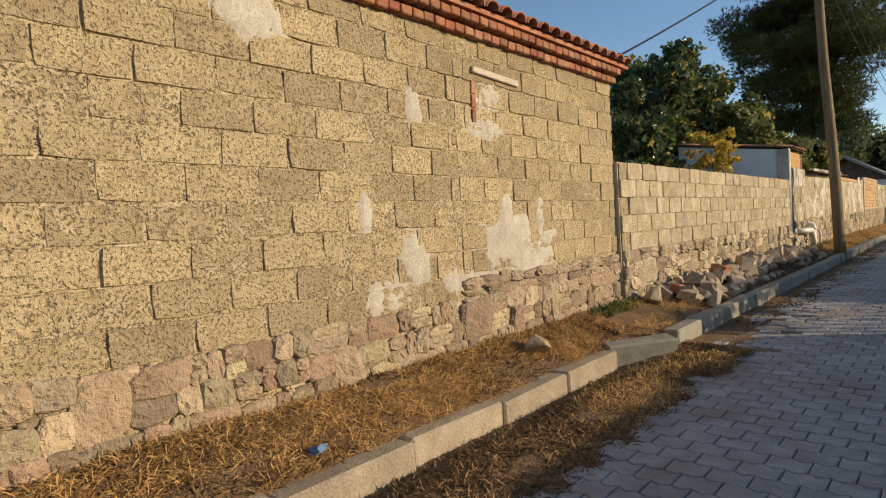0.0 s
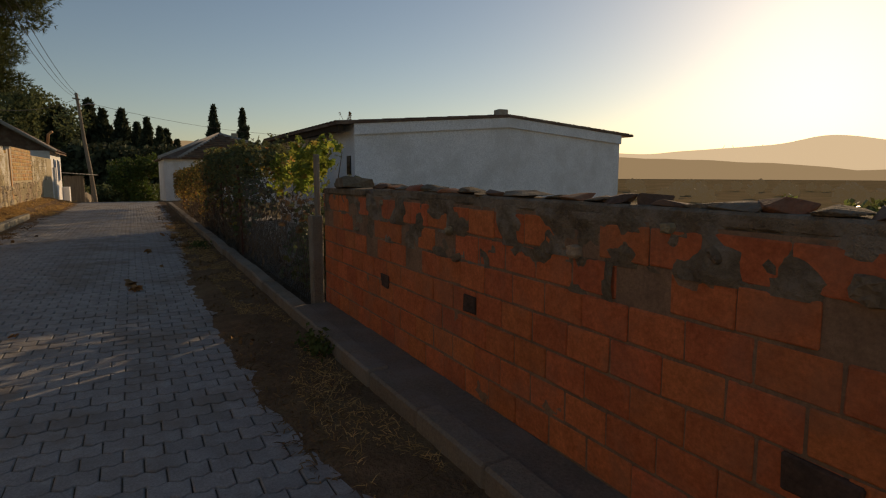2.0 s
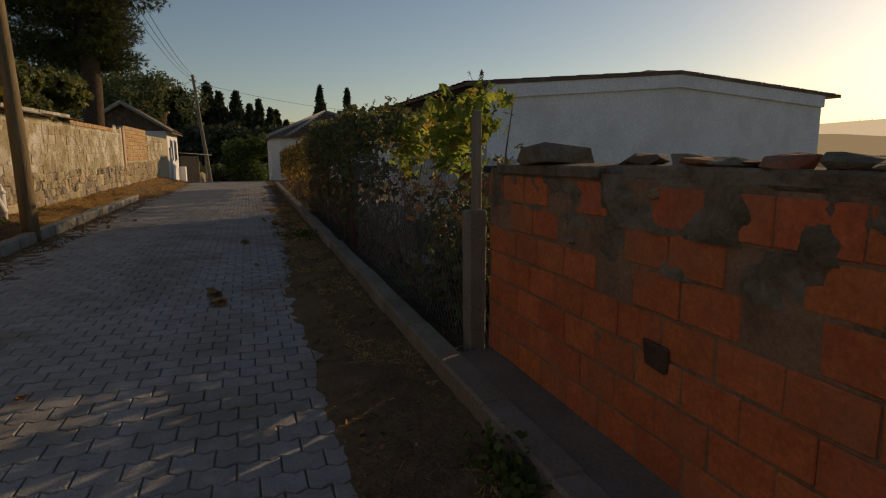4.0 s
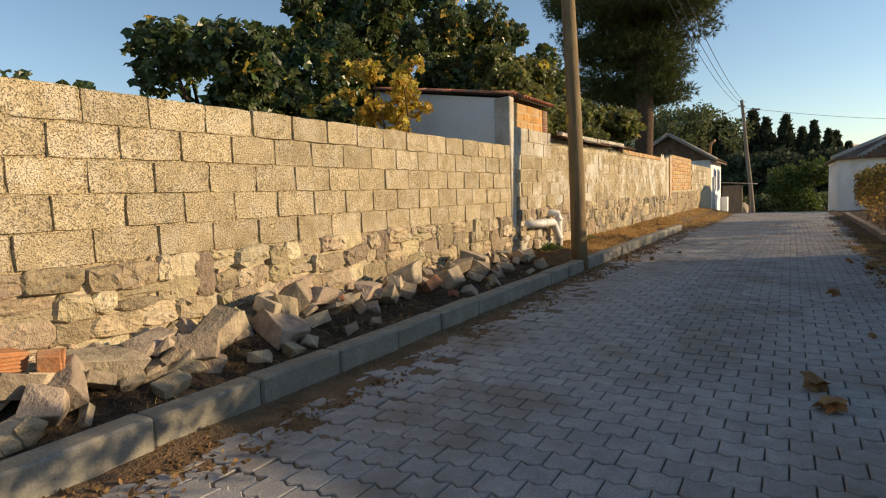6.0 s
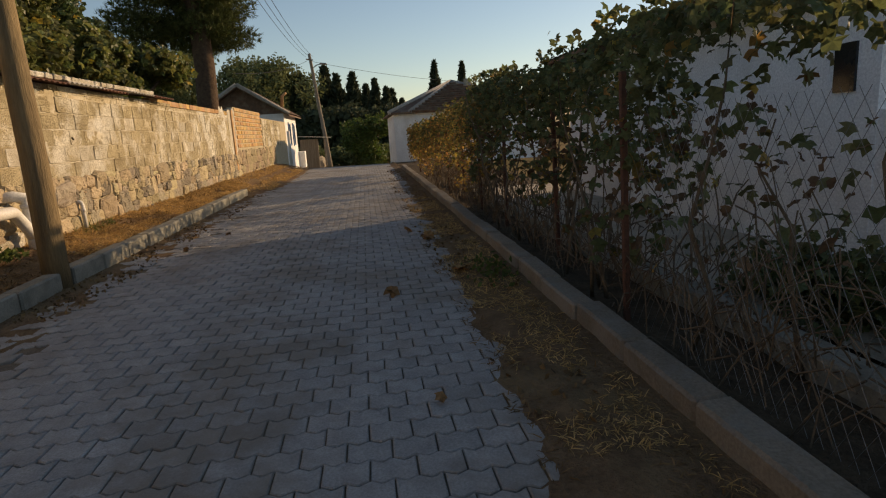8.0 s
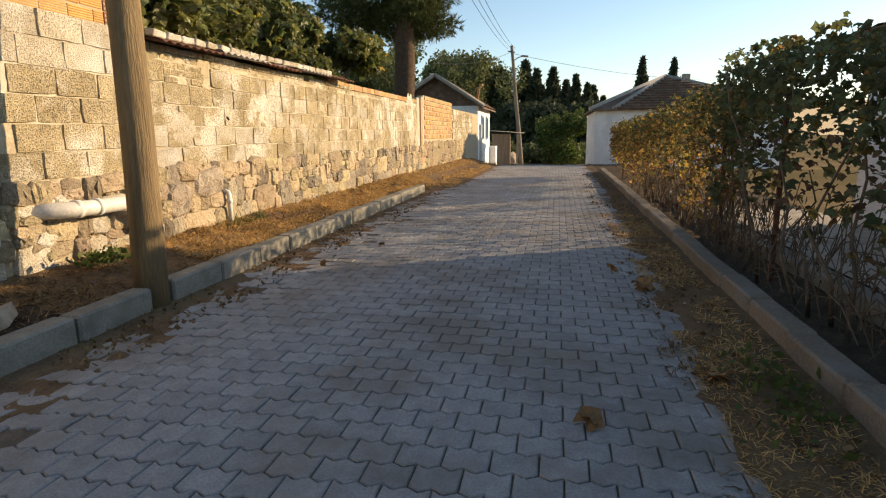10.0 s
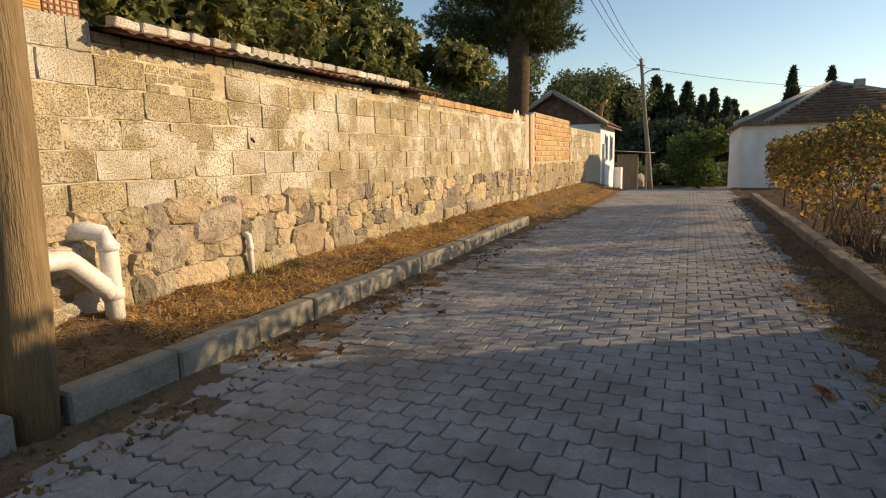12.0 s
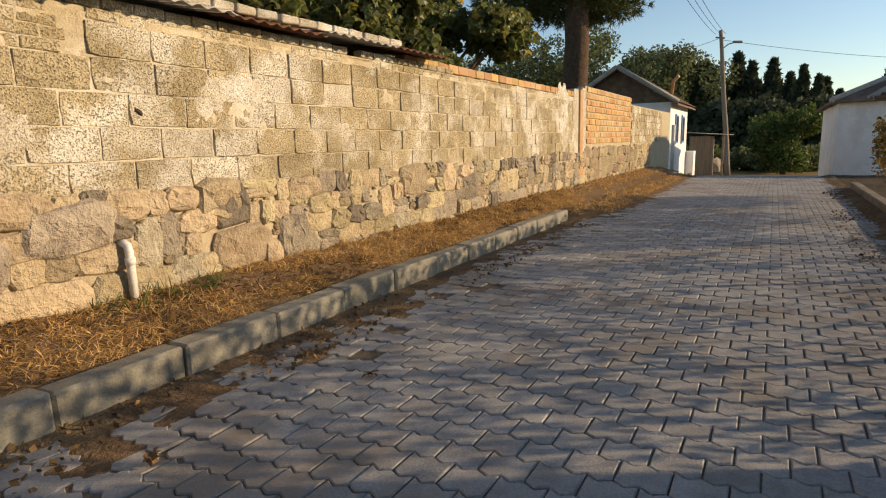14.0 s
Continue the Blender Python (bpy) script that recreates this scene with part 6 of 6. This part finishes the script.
def strand(x0, x1, sgn):
    tv, tf = tube([(x0, -0.82, 0.05 if sgn > 0 else 1.25), (x1, -0.82, 1.25 if sgn > 0 else 0.05)], 0.0011, 3, False)
    o = len(V)
    V.extend(tv)
    F.extend(tuple(i + o for i in q) for q in tf)
for i in range(56):
    x = 4.6 + i * cell
    strand(x, x + 0.72, 1)
    strand(x, x + 0.72, -1)
part("wire_mesh", mesh_of("wire_mesh", V, F, M_WIRE), fence, "thin diamond wire mesh")


def vine(name, label, x0, x1, top, dens, seed, y0=-1.75, y1=-0.78, low=0.15, yellow=0.15, stems=1.2, leaf=M_VINE, thick=1.0, size=0.05):
    root = thing(name, None, ((x0 + x1) / 2, -1.1, 0.0), label, "vine")
    r = random.Random(seed)
    for i in range(int((x1 - x0) * stems)):
        x = r.uniform(x0, x1)
        p = Vector((x, r.uniform(-1.3, -0.8), 0.0))
        pts = [p]
        for k in range(5):
            p = p + Vector((r.uniform(-0.22, 0.22), r.uniform(-0.1, 0.1), top(x) / 5.5 * r.uniform(0.7, 1.2)))
            pts.append(p)
        part("stem", mesh_of("stem", *tube(pts, [0.016, 0.013, 0.01, 0.008, 0.006, 0.004], 5), M_TWIG, True), root)
    P = []
    for i in range(int((x1 - x0) * dens)):
        x = r.uniform(x0, x1)
        t = top(x) + 0.27 * noise.noise((x * 1.7, seed, 0.0)) + 0.17 * noise.noise((x * 6.0, seed, 4.0))
        u = r.random() ** 0.6
        z = low + (t - low) * u
        bulge = (0.16 + 0.5 * u) * thick
        y = y1 - bulge * 0.2 + r.uniform(-1, 1) * bulge * 0.55 - 0.25 * u * thick
        if 1.2 * noise.noise((x * 1.6, y * 1.5, z * 1.8 + seed)) + 0.85 * u > 0.3:
            P.append((x, y, z))
    q = [p for p in P if r.random() > yellow * (1.6 - p[2])]
    yl = [p for p in P if r.random() < yellow]
    part("leaves", mesh_of("leaves", *leaves(q, size, seed, 5), leaf), root)
    dead = [(p[0] + r.gauss(0, 0.05), p[1], low * 0.6 + (p[2] - low) * 0.75) for p in P if r.random() < 0.16]
    part("dead_leaves", mesh_of("dead_leaves", *leaves(dead, size * 0.8, seed + 2, 4), M_VINE_D), root, "brown shrivelled leaves")
    part("yellow_leaves", mesh_of("yellow_leaves", *leaves(yl, size * 0.9, seed + 1, 5), M_VINE_Y), root, "yellowed vine leaves")


vine("grape_vine", "bright green grape vine tips along the fence top", 5.15, 7.0, lambda x: 1.6 - 0.04 * (x - 5.4), 540, 3, low=0.95, yellow=0.1, stems=1.5, leaf=M_VINE_TIP, thick=0.55, size=0.043)
vine("grape_vine", "grape vine trained along the top of the fence", 6.8, 9.3, lambda x: 1.6 + 0.07 * (x - 6.8), 320, 4, low=1.25, yellow=0.1, stems=0.8, thick=0.7, size=0.038)
vine("grape_vine", "thin grape vine with bare stems on the fence", 6.9, 9.3, lambda x: 1.25, 60, 13, low=0.4, yellow=0.15, stems=2.2, thick=0.7, size=0.038)
vine("grape_vine", "dense grape vine covering the fence", 8.9, 14.5, lambda x: 1.78 + 0.08 * math.sin(x), 860, 5, low=0.92, yellow=0.12, stems=2.2, size=0.034)
vine("grape_vine", "sparse hanging shoots on the lower wires of the fence", 9.0, 14.6, lambda x: 1.1, 110, 6, low=0.3, yellow=0.3, stems=0.6)
vine("grape_vine", "grape vine with autumn leaves covering the fence", 14.2, 19.0, lambda x: 1.7 - 0.04 * (x - 14), 1150, 7, low=0.2, yellow=0.75, stems=3.0, size=0.029)
vine("grape_vine", "grape vine with autumn leaves covering the fence", 18.6, 26.0, lambda x: 1.5 - 0.02 * (x - 18), 1300, 9, low=0.15, yellow=0.75, size=0.033)
thing("low_weeds", mesh_of("low_weeds", *leaves([(9.1 + R.gauss(0, 0.35), -1.95 + R.gauss(0, 0.2), 0.08 + abs(R.gauss(0, 0.16))) for _ in range(1100)], 0.045, 37, 5), M_VINE), label="low leafy weeds growing by the cement floor", category="weed")
bush_root = thing("bush", None, (5.95, -1.2, 0.0), "low leafy vine shoots behind the post", "shrub")
for i in range(9):
    p = Vector((5.75 + R.gauss(0, 0.3), -1.2 + R.gauss(0, 0.08), 0.0))
    q = p + Vector((R.uniform(-0.2, 0.2), R.uniform(-0.08, 0.08), R.uniform(0.6, 0.95)))
    part("stem", mesh_of("stem", *tube([p, p.lerp(q, 0.5) + Vector((0.03, 0.02, 0)), q], [0.01, 0.008, 0.004], 5), M_TWIG, True), bush_root)
part("leaves", mesh_of("leaves", *leaves([(5.95 + R.gauss(0, 0.38), -1.22 + R.gauss(0, 0.14), 0.08 + abs(R.gauss(0, 0.42))) for _ in range(1500)], 0.05, 33, 5), M_VINE), bush_root)
V, F = [], []
for i in range(1500):
    x = R.uniform(8.0, 20) if R.random() < 0.85 else R.uniform(5.2, 8.6)
    p = Vector((x, R.uniform(-1.45, -0.72), R.uniform(0.0, 0.35) * (1.0 if R.random() < 0.8 else 1.8)))
    q = p + Vector((R.uniform(-0.35, 0.35), R.uniform(-0.15, 0.15), R.uniform(-0.05, 0.4)))
    tv, tf = tube([p, p.lerp(q, 0.5) + Vector((0, 0, 0.05)), q], 0.004, 4, False)
    o = len(V)
    V += tv
    F += [tuple(i2 + o for i2 in t) for t in tf]
thing("brushwood", mesh_of("brushwood", V, F, M_TWIG), label="dry tangled twigs under the vine", category="brushwood", kind="stuff")

# ---- distance on the right ----
def ridge(name, label, pts, depth, material):
    V = [(x, y, -60.0) for x, y, z in pts] + [(x, y, z) for x, y, z in pts] + [(x * depth, y * depth, -60) for x, y, z in pts]
    n = len(pts)
    F = [(i, i + 1, n + i + 1, n + i) for i in range(n - 1)] + [(n + i, n + i + 1, 2 * n + i + 1, 2 * n + i) for i in range(n - 1)]
    thing(name, mesh_of(name, V, F, material, True), label=label, category="hills", kind="structure")


def arc(dist, a0, a1, n, hf):
    out = []
    for i in range(n + 1):
        a = radians(a0 + (a1 - a0) * i / n)
        out.append((dist * math.cos(a), dist * math.sin(a), hf(i / n, a)))
    return out


# Mountains, ridge, field shrubs and turbines glow with the painted haze.
ridge("mountains", "mountain range on the horizon, its haze painted as a glow", arc(2400, -100, -10, 120, lambda t, a: 84 + 52 * math.exp(-((t - 0.43) / 0.055) ** 2) + 14 * math.exp(-((t - 0.52) / 0.04) ** 2) + 8 * noise.noise((t * 26, 0, 0))), 1.2, M_HAZE_GLOW)
ridge("near_ridge", "dry brown ridge beyond the fields with a painted haze glow", arc(700, -95, 10, 110, lambda t, a: 7 + 33 * max(0.0, (math.degrees(a) + 62) / 72) ** 0.6 + 1.2 * noise.noise((t * 40, 0, 0))), 1.3, M_RIDGE_GLOW)
wood_mass("field_shrubs", "scattered olive shrubs in the fields with a painted haze glow", random_clumps(60, 70, -110, -1.6, 60, 60, 0.4, 0.8, 2.0, 51), 12000, 0.6, 52, M_FARSHRUB_GLOW)
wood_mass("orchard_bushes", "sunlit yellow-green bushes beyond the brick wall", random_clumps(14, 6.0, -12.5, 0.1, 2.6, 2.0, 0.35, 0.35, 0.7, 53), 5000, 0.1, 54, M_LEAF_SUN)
for i, (a, d) in enumerate(((-52.5, 900), (-54, 900), (-55.5, 900), (-57.5, 900), (-59, 900))):
    x, y = d * math.cos(radians(a)), d * math.sin(radians(a))
    wt = thing("wind_turbine", None, (x, y, 0), "distant white wind turbine on the ridge, glowing in the painted haze colour", "wind turbine", "wind turbines on the ridge")
    part("tower", mesh_of("tower", *tube([(x, y, -5), (x, y, 30)], [1.2, 0.8], 6), M_HAZE_GLOW), wt)
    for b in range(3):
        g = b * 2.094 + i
        part("blade", mesh_of("blade", *tube([(x, y, 30), (x + 14 * math.cos(g) * 0.77, y + 14 * math.cos(g) * 0.64, 30 + 14 * math.sin(g))], [0.8, 0.3], 4), M_HAZE_GLOW), wt)

# ---- paving stones ----
near = [p for p in PAVERS if 8.9 < p[0] < 11.7 and 0.3 < p[1] < 3.0]
near = near[:300]
chosen = set(near)
for x, y, z, a, m in near:
    piece("paving_stone", paver_meshes[m], road, pose(x, y, z, 0, 0, a))
V, F = [], []
for p in PAVERS:
    if p in chosen:
        continue
    x, y, z, a, m = p
    c, s = math.cos(radians(a)), math.sin(radians(a))
    o = len(V)
    V += [(x + c * q[0] - s * q[1], y + s * q[0] + c * q[1], z + q[2]) for q in paver_data[m][0]]
    F += [tuple(i + o for i in t) for t in paver_data[m][1]]
part("paving", mesh_of("paving", V, F, M_PAVER2), road, kind="stuff")
